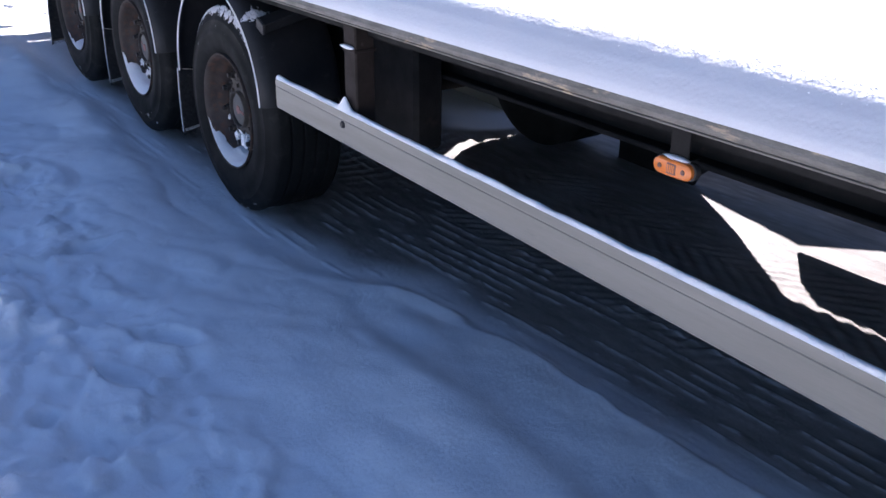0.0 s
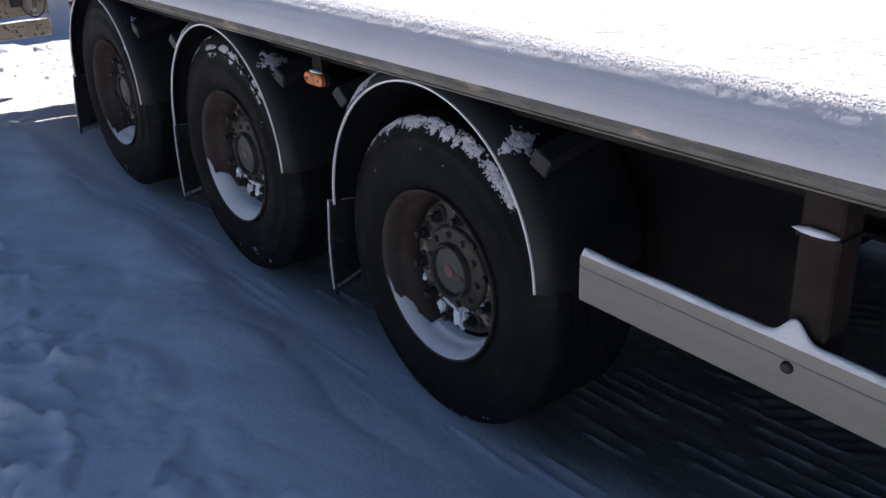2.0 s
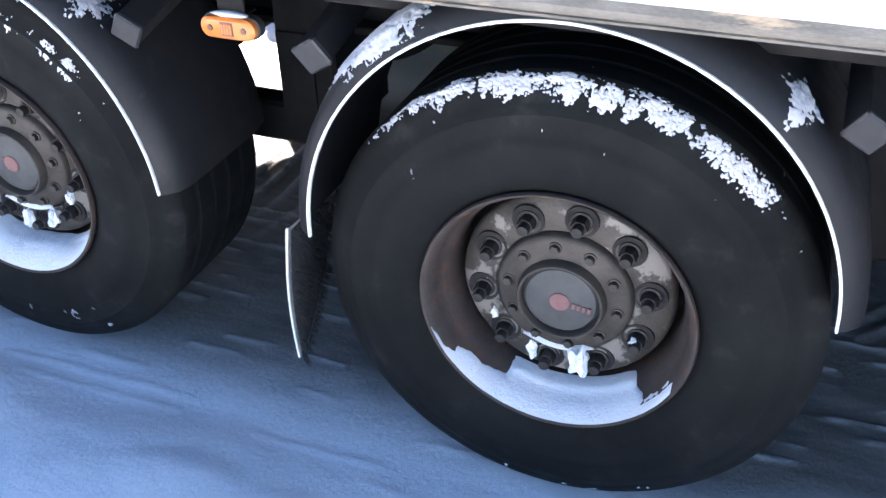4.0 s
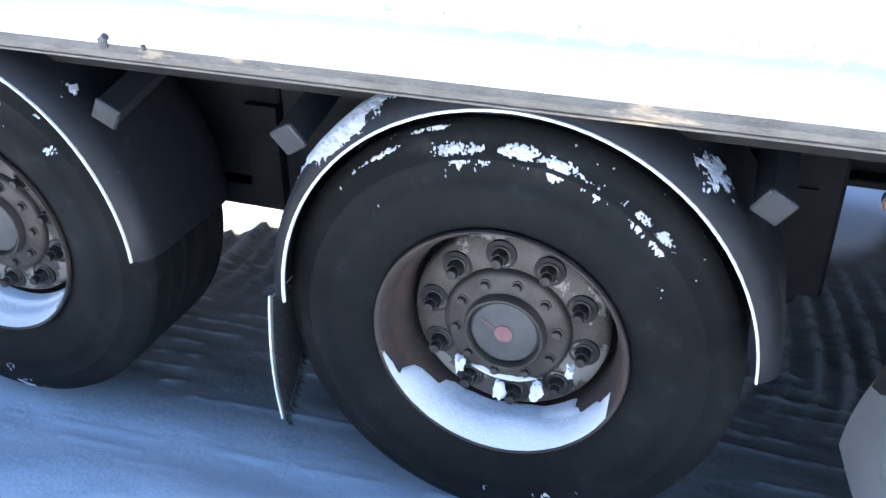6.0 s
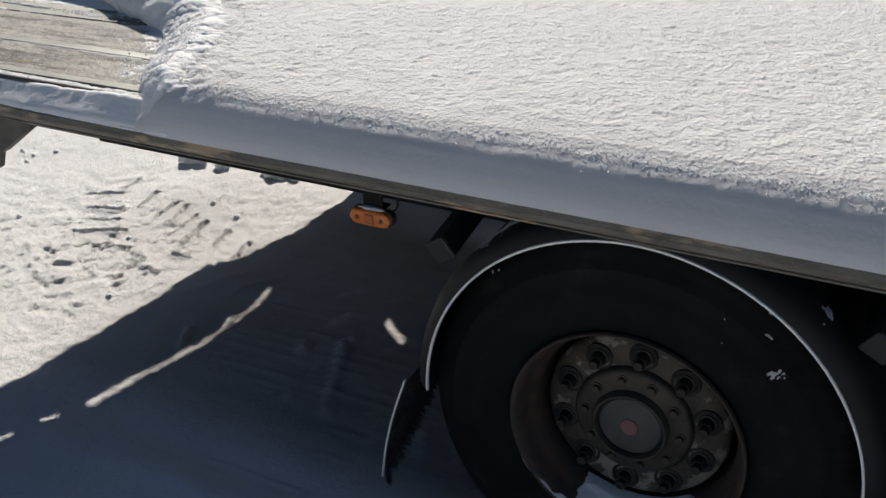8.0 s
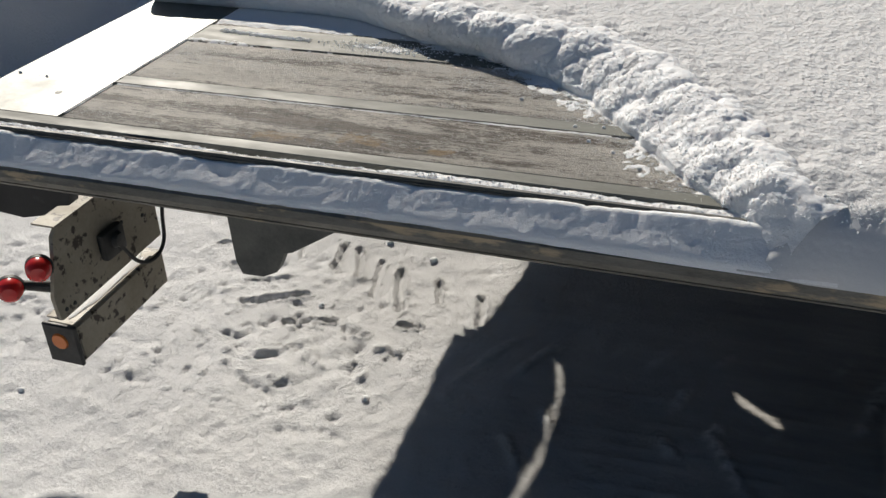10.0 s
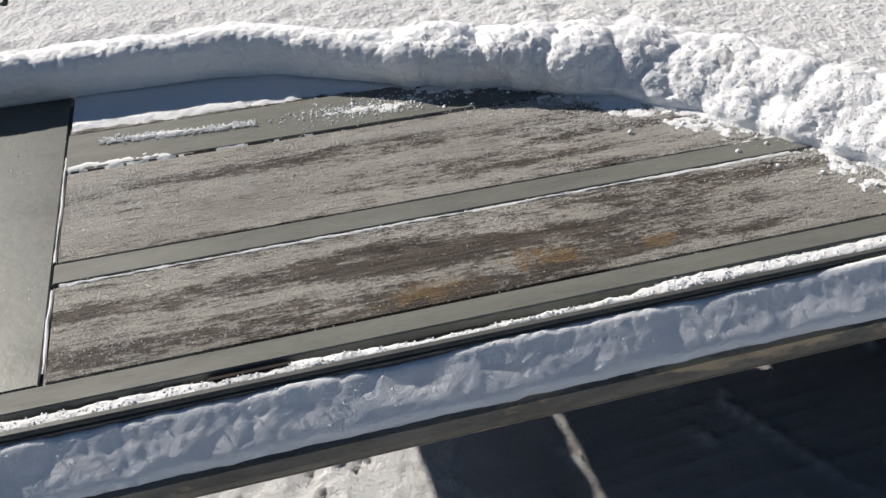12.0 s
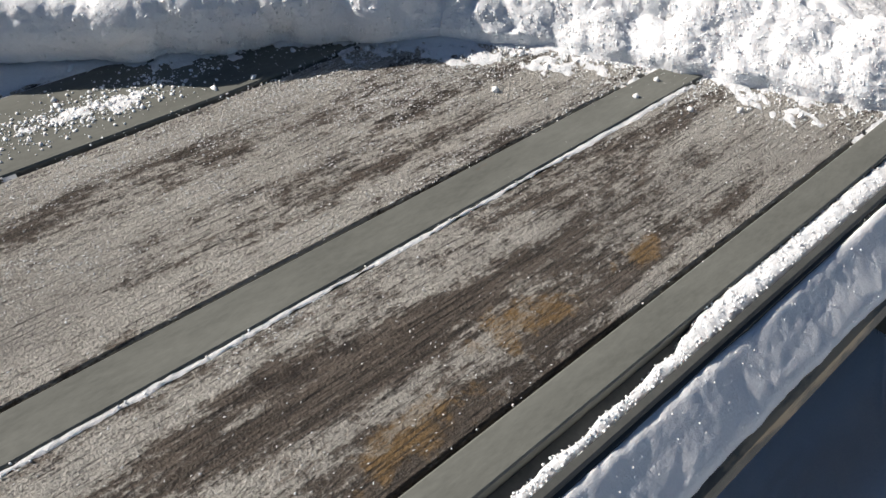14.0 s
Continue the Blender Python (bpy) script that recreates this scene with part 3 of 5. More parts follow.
    return H + 0.5 * fbm(X, Y, 25, 3) * step(dist, 14, 50)


def packed_and_shade(X, Y):
    """How dirty and packed the snow is, with shade painted in to the rear, 0 to 1, and where the crests of the old
    tracks run.
    """
    inner = drift_edge(X, Y)
    outer = 1.9 + 2.0 * step(X, -0.6, 0.3) + 0.3 * fbm(X, Y, 0.6, 3)
    # behind the last wheel this also darkens the snow for the shade there
    dark_share = np.interp(X, [-5.3, -4.8, -3.6, -2.9, 0.2, 0.9], [0.0, 0.5, 0.85, 1.0, 1.0, 1.0]) + 0.25 * fbm(X, Y, 0.5, 3)
    lag = step(X, 1.2, 1.6)
    cover = step(inner, 0.0, 0.34 - 0.12 * lag) * (1 - step(Y, outer - 0.15, outer + 0.15)) * dark_share
    tan = 0.22 * step(-X, 5.0, 5.15) * (1 - step(-X, 5.6, 6.1)) * np.exp(-((Y - 1.5) / 0.6) ** 4)
    rows = np.clip((np.sin(track_line(X, Y) * 2 * math.pi / 0.062) - 0.70) / 0.28, 0, 1)
    return np.clip(np.maximum(cover, tan), 0, 1), np.maximum(rows * rib_cover(X, Y) * step(X, -3.4, -3.0), np.maximum(0.55 * tread_bars(X, Y), 0.8 * rear_marks(X, Y)))


GX, GY = np.meshgrid(spread([(-7.2, -6.4, 0.022), (-6.4, -4.5, 0.011), (-4.5, -2.5, 0.020), (-2.5, 0.1, 0.012), (0.1, 3.9, 0.020)], 400), spread([(-1.75, -0.5, 0.020), (-0.5, 1.8, 0.011), (1.8, 2.75, 0.020)], 400), indexing="ij")
GZ = ground_height(GX, GY)
ground_mesh = sheet("ground", GX, GY, GZ, np.ones(GX.shape, bool), GROUND)
for layer, values in zip(("packed", "crest"), packed_and_shade(GX, GY)):
    ground_mesh.attributes.new(layer, "FLOAT", "POINT").data.foreach_set("value", values.reshape(-1).astype(np.float32))
ground = new("ground", ground_mesh)
tagged(ground, "trodden and drifted snow with footprints and tyre tracks", "ground", kind="structure")


def ground_at(x, y):
    return float(ground_height(np.array([[x]], float), np.array([[y]], float))[0, 0])


# ---- the trailer ----
REAR, FRONT, WIDTH = -6.12, 9.2, 2.55
DECK = 1.30
trailer = thing("flatbed_trailer", "long flatbed semi-trailer with three axles, snowed over and partly swept", "trailer")

# rail: lower band, lip under it and a ledge above
RAIL_PROFILE = [(0.030, 1.194), (0.006, 1.194), (0.004, 1.199), (0.008, 1.201), (0.000, 1.205), (-0.003, 1.211), (-0.004, 1.219),
                (0.000, 1.228), (0.002, 1.234), (0.010, 1.238), (0.078, 1.243), (0.078, 1.232), (0.030, 1.225)]
part("side_rail", extrude_profile(RAIL_PROFILE, REAR, FRONT, 30), RAIL, trailer, "weathered grey metal side rail with stains", angle=25)
# the far rail has gaps cut in it, unseen, to let sun through
FAR_GAPS = ((REAR, -5.87), (-5.74, -5.24), (-4.985, FRONT))
for x0, x1 in FAR_GAPS:
    part("side_rail", extrude_profile([(WIDTH - y, z) for y, z in RAIL_PROFILE], x0, x1, 1), RAIL, trailer)
part("rail_web", block((REAR + 0.01, 0.078, 1.20), (FRONT, 0.086, DECK - 0.006)), RAIL_DARK, trailer)
for x0, x1 in FAR_GAPS:
    part("rail_web", block((x0, WIDTH - 0.086, 1.20), (x1, WIDTH - 0.078, DECK - 0.006)), RAIL_DARK, trailer)
# edge profile of the deck: lip, groove, strip
part("edge_lip", extrude_profile([(0.084, 1.262), (0.082, 1.298), (0.085, 1.301), (0.0925, 1.301), (0.0935, 1.285), (0.122, 1.285), (0.122, 1.262)], REAR, FRONT, 1), RAIL_DARK, trailer)
for x0, x1 in FAR_GAPS:
    part("edge_lip", extrude_profile([(WIDTH - y, z) for y, z in [(0.084, 1.262), (0.082, 1.298), (0.100, 1.301), (0.122, 1.285), (0.122, 1.262)]], x0, x1, 1), RAIL_DARK, trailer)
part("deck_strip", block((REAR, 0.123, 1.262), (FRONT, 0.166, 1.3015), 0.002), STRIP, trailer, "smooth grey steel edge strip")
for y0, y1 in ((0.394, 0.447), (0.742, 0.884)):
    part("deck_strip", block((-5.800, y0, 1.262), (FRONT, y1, 1.3015), 0.002), STRIP, trailer, "smooth grey steel deck strip")
for y0, y1 in ((0.171, 0.390), (0.452, 0.738)):
    part("deck_board", block((-5.797, y0, 1.272), (FRONT, y1, 1.2985), 0.003), BOARD, trailer, "weathered brown plywood board with frost")
for x0, y0, y1 in ((-5.797, 0.888, 1.03), (-5.765, 1.035, 1.22), (-5.765, 1.225, 1.72), (-5.765, 1.725, 2.28)):
    part("deck_board", block((x0, y0, 1.272), (FRONT, y1, 1.2985), 0.003), BOARD, trailer)
for x0, x1 in ((-5.765, -5.24), (-4.985, FRONT)):
    part("deck_board", block((x0, 2.284, 1.272), (x1, WIDTH - 0.124, 1.2985), 0.003), BOARD, trailer)
for x1, y0, y1 in ((-5.803, 0.168, 1.085), (-6.005, 1.0855, 1.50), (-6.005, 1.5005, WIDTH - 0.124)):
    part("rear_plate", block((REAR, y0, 1.268), (x1, y1, 1.3005), 0.002), PLATE, trailer, "smooth grey steel end plate of the deck")
part("rear_plate_hole", lathe([(0.0001, 0), (0.009, 0)], 16), RUBBER_BLACK, trailer, at=Matrix.Translation((-5.90, 0.30, 1.3012)) @ pose(0, 0, 0, 90))
part("rear_sill", extrude_profile([(0.09, 1.17), (WIDTH - 0.09, 1.17), (WIDTH - 0.09, 1.266), (0.09, 1.266)], REAR, REAR + 0.05), BLACK_STEEL, trailer)
# joint filler on the near half of the cross gap, open beyond
part("joint_bar", block((-5.834, 0.168, 1.262), (-5.762, 1.029, 1.2945)), RAIL_DARK, trailer)
# chassis
for y in (0.78, 1.69):
    web = join(block((-5.2, y, 0.84), (FRONT, y + 0.012, 1.262)), block((-5.2, y - 0.06, 0.82), (FRONT, y + 0.07, 0.84), 0.004), block((-5.2, y - 0.06, 1.244), (FRONT, y + 0.07, 1.2615), 0.004))
    part("chassis_beam", web, BLACK_STEEL, trailer, "black-painted chassis beam")
CROSS = block((-0.03, 0.09, 1.175), (0.03, WIDTH - 0.09, 1.2605), 0.004)
cross_mesh = mesh_of("cross_member", CROSS, BLACK_STEEL)
for k, x in enumerate(np.arange(-5.4, 9.0, 0.62)):
    piece("cross_member", cross_mesh, trailer, pose(float(x), 0, 0))
# bar that hides the outriggers behind the rail
part("outer_beam", block((REAR + 0.2, 0.13, 1.13), (FRONT, 0.15, 1.262)), BLACK_STEEL, trailer)

# ---- running gear ----
AXLES = [(0.002, 0.549), (-1.409, 0.617), (-2.82, 0.646)]
TYRE_R = 0.515
RIM_FIT = 0.955


def ring_of(me, name, parent, n, r, y, twist=0.0, only=None):
    for k in range(n):
        if only is None or k in only:
            a = math.tau * k / n + twist
            piece(name, me, parent, pose(r * math.cos(a), y, r * math.sin(a)))


def make_wheel():
    """A wheel whose outer face looks to -y; y = 0 is the plane of the tyre's outer wall."""
    def fit(profile):
        return [(r * RIM_FIT, y) for r, y in profile]

    rim_profile = [(0.288, 0.016), (0.294, 0.006), (0.299, 0.004), (0.302, 0.010), (0.299, 0.020)]
    barrel = [(0.288, 0.016), (0.283, 0.026), (0.279, 0.045), (0.272, 0.075), (0.262, 0.090), (0.258, 0.150), (0.258, 0.320)]
    wheel = part("wheel", join(lathe(fit(rim_profile[::-1]), 96), lathe(fit(barrel), 96)), RIM, trailer, "dirty steel rim with rust and packed snow", angle=50)
    # tyre
    rr = TYRE_R
    tyre = [(0.282, 0.030), (0.288, 0.020), (0.298, 0.016), (0.310, 0.008), (0.332, 0.001), (0.372, -0.004), (0.398, -0.003), (0.404, 0.002), (0.420, 0.003),
            (0.440, 0.008), (0.446, 0.006), (0.462, 0.014), (0.472, 0.022), (0.480, 0.024), (rr - 0.008, 0.038), (rr - 0.001, 0.052)]
    y = 0.055
    for k in range(5):
        tyre += [(rr, y), (rr, y + 0.048), (rr - 0.014, y + 0.052), (rr - 0.014, y + 0.060)]
        y += 0.064
    tyre += [(rr, 0.372), (rr - 0.02, 0.386), (0.44, 0.392), (0.31, 0.385)]
    part("tyre", lathe(tyre, 112), RUBBER, wheel, "wide dusty black truck tyre", angle=40)
    # disc with ten nut seats
    disc = [(0.236, 0.165), (0.240, 0.137), (0.238, 0.123), (0.230, 0.115), (0.205, 0.109), (0.180, 0.105), (0.158, 0.104), (0.153, 0.108)]
    part("disc", lathe(fit(disc), 96), DISC, wheel, "grimy wheel disc with worn paint", angle=40)
    part("back_plate", lathe(fit([(0.257, 0.225), (0.06, 0.215)]), 48), BLACK_STEEL, wheel)
    # flat dark discs stand in for shaded recesses
    seat = mesh_of("nut_seat", lathe([(0.036, 0.004), (0.035, -0.0012), (0.030, -0.0014), (0.026, 0.0), (0.0001, 0.0)], 22), RECESS_SHADE)
    nut_bm = join(lathe([(0.0001, -0.046), (0.011, -0.046), (0.0125, -0.043), (0.0125, -0.026)], 14), lathe([(0.0125, -0.028), (0.0165, -0.028), (0.0185, -0.025), (0.0185, 0.0)], 6), lathe([(0.0185, -0.006), (0.023, -0.004), (0.024, 0.002)], 16))
    nut = mesh_of("wheel_nut", nut_bm, NUT)
    ring_of(seat, "nut_seat", wheel, 10, 0.188 * RIM_FIT, 0.1052, 0.31)
    ring_of(nut, "wheel_nut", wheel, 10, 0.188 * RIM_FIT, 0.106, 0.31)
    # hub
    hub = [(0.154, 0.107), (0.152, 0.096), (0.146, 0.090), (0.138, 0.088), (0.108, 0.086), (0.100, 0.082), (0.097, 0.064), (0.094, 0.060), (0.090, 0.060), (0.087, 0.064), (0.086, 0.086), (0.070, 0.090)]
    part("hub", lathe(fit(hub), 64), HUB, wheel, "oily brown hub flange", angle=35)
    bolt = mesh_of("hub_bolt", join(lathe([(0.0001, -0.012), (0.0095, -0.012), (0.0105, 0.0)], 6), lathe([(0.0105, -0.003), (0.014, -0.002), (0.0145, 0.004)], 14)), HUB)
    ring_of(bolt, "hub_bolt", wheel, 10, 0.124 * RIM_FIT, 0.087, 0.0)
    part("hub_cap", lathe(fit([(0.0001, 0.068), (0.055, 0.069), (0.078, 0.072), (0.086, 0.080)]), 48), CAP, wheel, "dull grey hub cap")
    part("cap_mark", lathe([(0.0001, 0.0645), (0.016, 0.0647), (0.021, 0.0655), (0.022, 0.0690)], 24), PINK, wheel, "faded red paint dot")
    return wheel


wheel_master = make_wheel()
WHEEL_Y = 0.062
wheels = [wheel_master]
wheel_master.matrix_basis = pose(AXLES[0][0], WHEEL_Y, AXLES[0][1], 0, 8, 0)
for k, (x, z) in enumerate(AXLES[1:]):
    wheels.append(copy_thing(wheel_master, pose(x, WHEEL_Y, z, 0, (29, 3)[k], 0)))
for x, z in AXLES[:2]:
    copy_thing(wheel_master, pose(x, WIDTH - WHEEL_Y, z, 0, 0, 180))
for x, z in AXLES:
    part("axle", rod((x, 0.25, z), (x, WIDTH - 0.25, z), 0.07, 20), BLACK_STEEL, trailer)
# short red marks on the first wheel's cap
for k in range(4):
    part("cap_writing", block((0.026 + 0.011 * k, 0.0655, -0.007), (0.033 + 0.011 * k, 0.0705, 0.006)), PINK, wheels[0])
part("cap_writing", block((-0.06, 0.0658, -0.0015), (-0.024, 0.0705, 0.0015)), PINK, wheels[1])
# suspension
for x, z in AXLES:
    for y in (0.62, WIDTH - 0.62 - 0.09):
        part("trailing_arm", block((x - 0.08, y, z - 0.10), (x + 0.62, y + 0.09, z + 0.02), 0.012), BLACK_STEEL, trailer)
        part("hanger_bracket", extrude_profile([(0, 0), (0.16, 0), (0.16, 0.3), (0, 0.3)], 0, 0.10), BLACK_STEEL, trailer, at=pose(x + 0.52, y - 0.03, z - 0.06))
        part("air_spring", lathe([(0.001, -0.12), (0.10, -0.12), (0.13, -0.09), (0.135, -0.04), (0.115, 0.0), (0.135, 0.04), (0.13, 0.09), (0.10, 0.12), (0.001, 0.12)], 24), BLACK_STEEL, trailer, at=pose(x - 0.36, y + 0.05, z + 0.13, 90))
        part("brake_chamber", lathe([(0.001, -0.09), (0.07, -0.09), (0.085, -0.06), (0.085, 0.04), (0.06, 0.08), (0.001, 0.08)], 20), BLACK_STEEL, trailer, at=pose(x + 0.14, y - 0.10, z + 0.14, 0, 0, 70))
# plain black boxes added to keep the gaps between the wheels dark
part("dark_gap_box", block((-0.90, 0.60, 0.56), (-0.73, 0.92, 1.17), 0.01), BLACK_STEEL, trailer)
part("dark_gap_box", block((-2.52, 0.62, 0.61), (-2.205, 0.72, 1.17), 0.01), BLACK_STEEL, trailer)
part("dark_gap_box", block((-2.20, 0.62, 0.37), (-1.72, 0.72, 1.17), 0.01), BLACK_STEEL, trailer)

# ---- mudguards ----
GUARD_R, GUARD_Z = 0.510, 0.672
GUARD_X = (0.001, -1.386, -2.808)


def guard_point(a, y, r=GUARD_R):
    return Vector((r * math.cos(a), y, r * math.sin(a)))


def make_mudguard(parent):
    """A half-round mudguard about its own centre, open below."""
    a0, a1 = radians(2), radians(181)
    n = 48
    prof = [(0.0, 0.0), (0.016, 0.006), (0.036, 0.026), (0.044, 0.055), (0.046, 0.10), (0.044, 0.34), (0.034, 0.39), (0.028, 0.40), (0.024, 0.40), (0.036, 0.34), (0.038, 0.10), (0.036, 0.060), (0.028, 0.032), (0.010, 0.012), (-0.004, 0.004)]
    bm = bmesh.new()
    rows = []
    for k in range(n + 1):
        a = a0 + (a1 - a0) * k / n
        rows.append([bm.verts.new(guard_point(a, y, GUARD_R + dr)) for dr, y in prof])
    for p, q in zip(rows, rows[1:]):
        for j in range(len(prof)):
            bm.faces.new((p[j], p[(j + 1) % len(prof)], q[(j + 1) % len(prof)], q[j]))
    bm.faces.new(rows[0])
    bm.faces.new(rows[-1][::-1])
    bmesh.ops.recalc_face_normals(bm, faces=bm.faces[:])
    shell = part("mudguard", bm, PLASTIC, parent, "dark grey plastic half-round mudguard with a white edge", angle=45)
    trim = bmesh.new()
    ring = [(-0.0024, -0.004), (0.0024, -0.004), (0.003, 0.003), (-0.003, 0.003)]
    rows = []
    for k in range(n + 1):
        a = a0 + (a1 - a0) * k / n
        rows.append([trim.verts.new(guard_point(a, y, GUARD_R + dr)) for dr, y in ring])
    for p, q in zip(rows, rows[1:]):
        for j in range(4):
            trim.faces.new((p[j], p[(j + 1) % 4], q[(j + 1) % 4], q[j]))
    trim.faces.new(rows[0])
    trim.faces.new(rows[-1][::-1])
    bmesh.ops.recalc_face_normals(trim, faces=trim.faces[:])
    part("edge_trim", trim, TRIM, shell, "thin white edge")
    # arms with square end caps, front and rear
    for dx in (0.482, -0.486):
        p = Vector((dx, 0.050, 0.374))
        inner = p + Vector((0, 0.42, 0.10))
        part("support_arm", square_tube(p, inner, 0.056, 0.003, 33 if dx > 0 else -33), PLASTIC, shell)
        d = (inner - p).normalized()
        part("arm_cap", square_tube(p - d * 0.012, p - d * 0.0005, 0.062, 0.004, 33 if dx > 0 else -33), ARM_CAP, shell, "square black end cap")
    # hanging flap at the rear end
    flap = bmesh.new()
    rows = []
    for k in range(9):
        f = k / 8
        x = -GUARD_R - 0.040 - 0.02 * math.sin(f * 2.4)
        z = -0.01 - 0.36 * f
        rows.append([flap.verts.new((x - (0.035 + 0.04 * f) * w, 0.012 + 0.27 * w, z - 0.055 * w * (1 - f) + 0.06 * w * w * f)) for w in np.linspace(0, 1, 6)])
    for p, q in zip(rows, rows[1:]):
        for j in range(5):
            flap.faces.new((p[j], q[j], q[j + 1], p[j + 1]))
    bmesh.ops.solidify(flap, geom=flap.faces[:], thickness=0.005)
    rows = []
    edge = bmesh.new()
    for k in range(9):
        f = k / 8
        x = -GUARD_R - 0.040 - 0.02 * math.sin(f * 2.4)
        rows.append([edge.verts.new((x + dx, 0.012 + dy, -0.01 - 0.36 * f)) for dx, dy in ((-0.0055, -0.003), (-0.001, -0.003), (-0.001, 0.003), (-0.0055, 0.003))])
    for p, q in zip(rows, rows[1:]):
        for j in range(4):
            edge.faces.new((p[j], p[(j + 1) % 4], q[(j + 1) % 4], q[j]))
    bmesh.ops.recalc_face_normals(edge, faces=edge.faces[:])
    part("flap_edge", edge, TRIM, shell, "thin white flap edge")
    part("flap", flap, FLAP, shell, "pale rubber spray flap with black bristles")
    rnd = random.Random(5)
    hair = bmesh.new()
    for k in range(1500):
        f, w = rnd.random(), rnd.random()
        if k % 3 == 0:
            w = rnd.choice((0.0, 1.0))
        if k % 7 == 0:
            f = 1.0
        x = -GUARD_R - 0.034 - 0.02 * math.sin(f * 2.4)
        p = Vector((x - (0.035 + 0.04 * f) * w, 0.012 + 0.27 * w, -0.012 - 0.36 * f - 0.055 * w * (1 - f) + 0.06 * w * w * f))
        d = Vector((rnd.uniform(0.010, 0.026), rnd.uniform(-0.008, 0.008), rnd.uniform(-0.022, 0.002)))
        s = Vector((0, 0.0011, 0.0004))
        v = [hair.verts.new(c) for c in (p - s, p + s, p + d)]
        hair.faces.new(v)
        v = [hair.verts.new(c) for c in (p - Vector((0, 0, 0.0011)), p + Vector((0, 0, 0.0011)), p + d)]
        hair.faces.new(v)
    tagged(part("bristles", hair, BRISTLE, shell, "short black bristles"), kind="stuff")
    front = block((-GUARD_R - 0.028, 0.016, -0.35), (-GUARD_R - 0.025, 0.278, -0.014))
    bmesh.ops.subdivide_edges(front, edges=front.edges[:], cuts=6, use_grid_fill=True)
    for v in front.verts:
        f, w = -v.co.z / 0.36, (v.co.y - 0.012) / 0.27
        v.co.z += -0.055 * w * (1 - f) + 0.06 * w * w * f
        v.co.x += -0.005 - (0.035 - 0.04 * v.co.z / 0.36) * (v.co.y - 0.012) / 0.27 - 0.02 * math.sin(-v.co.z / 0.36 * 2.4)
    part("flap_front", front, BRISTLE, shell)
    return shell


guard_master = make_mudguard(trailer)
GUARD_Y = 0.026
guard_master.matrix_basis = pose(GUARD_X[0], GUARD_Y, GUARD_Z)
guards = [guard_master] + [copy_thing(guard_master, pose(x, GUARD_Y, GUARD_Z)) for x in GUARD_X[1:]]
# each flap hangs at its own angle
for one, dx, lean in ((guards[0], -0.018, 0.0), (guards[1], -0.002, -2.0)):
    for child in one.children:
        if child.name.startswith(("flap", "bristles")):
            child.matrix_basis = Matrix.Translation((dx, 0, 0)) @ Matrix.Translation((-0.55, 0, 0)) @ Matrix.Rotation(radians(lean), 4, "Y") @ Matrix.Translation((0.55, 0, 0))
# the rearmost flap is broader and swung out, with worn marks on its back
hinge = Vector((-GUARD_R - 0.04, 0.012, -0.01))
swing = Matrix.Translation(hinge + Vector((-0.03, 0, 0))) @ Matrix.Rotation(radians(12), 4, "Y") @ Matrix.Diagonal((1, 1.6, 1, 1)) @ Matrix.Translation(-hinge)
for child in guards[2].children:
    if child.name.startswith(("flap", "bristles")):
        child.matrix_basis = swing
    # this flap's colour carries both its grime and the shade it hangs in
    if child.name.startswith("flap") and child.data.materials[0] == FLAP:
        child.data = child.data.copy()
        child.data.materials[0] = DIRTY_SHADED_FLAP
for y, z, w, h, mat in ((0.235, -0.27, 0.030, 0.028, RED), (0.185, -0.20, 0.012, 0.10, RUBBER_BLACK), (0.160, -0.19, 0.011, 0.09, RUBBER_BLACK), (0.135, -0.18, 0.010, 0.08, RUBBER_BLACK)):
    x = -GUARD_R - 0.047 - 0.02 * math.sin(-z / 0.36 * 2.4) - (0.035 - 0.04 * z / 0.36) * (y + w / 2) / 0.27
    part("flap_mark", block((x - 0.004, y, z - h / 2), (x + 0.004, y + w, z + h / 2), 0.001), mat, guards[2], at=swing)
for x, z in AXLES[:2]:
    copy_thing(guard_master, pose(x, WIDTH - GUARD_Y, GUARD_Z, 0, 0, 180))


# ---- side guard with its post ----
GUARD_FALL = 0.018


def make_side_guard(y0, turn=1):
    prof = [(0.0, 0.728), (0.0, 0.838), (0.003, 0.850), (0.024, 0.850), (0.028, 0.838), (0.028, 0.728), (0.024, 0.722), (0.004, 0.722)]
    lines = [(0.0, 0.728), (0.0, 0.816), (0.0025, 0.818), (0.0025, 0.821), (0.0, 0.823)]
    prof = lines + prof[1:]
    bm = extrude_profile([(y0 + turn * y, z) for y, z in prof], 0.655, FRONT - 3.0, 1)
    for v in bm.verts:
        v.co.z -= GUARD_FALL * (v.co.x - 0.655)
    return bm


guard_rail = part("side_guard", make_side_guard(0.044), GUARD, trailer, "long pale aluminium side guard bar", angle=25)
part("side_guard", make_side_guard(WIDTH - 0.044, -1), GUARD, trailer)
for x in (1.26, 4.3):
    part("guard_post", block((x - 0.045, 0.076, 0.70), (x + 0.045, 0.16, 1.17), 0.006), BROWN_STEEL, trailer, "rusty brown guard post")
    part("post_clamp", block((x - 0.05, 0.070, 1.070), (x + 0.05, 0.165, 1.083), 0.003), BROWN_STEEL, trailer)
    part("guard_bolt", lathe([(0.0001, -0.010), (0.010, -0.009), (0.014, -0.004), (0.015, 0.001)], 18), NUT, trailer, "dark round bolt head", at=pose(x - 0.012, 0.044, 0.790))
# made-up low bar that keeps sun off the far ground between the wheels
part("shade_bar", block((-1.38, 2.40, 0.03), (-0.64, 2.43, 0.50), 0.004), GUARD, trailer)
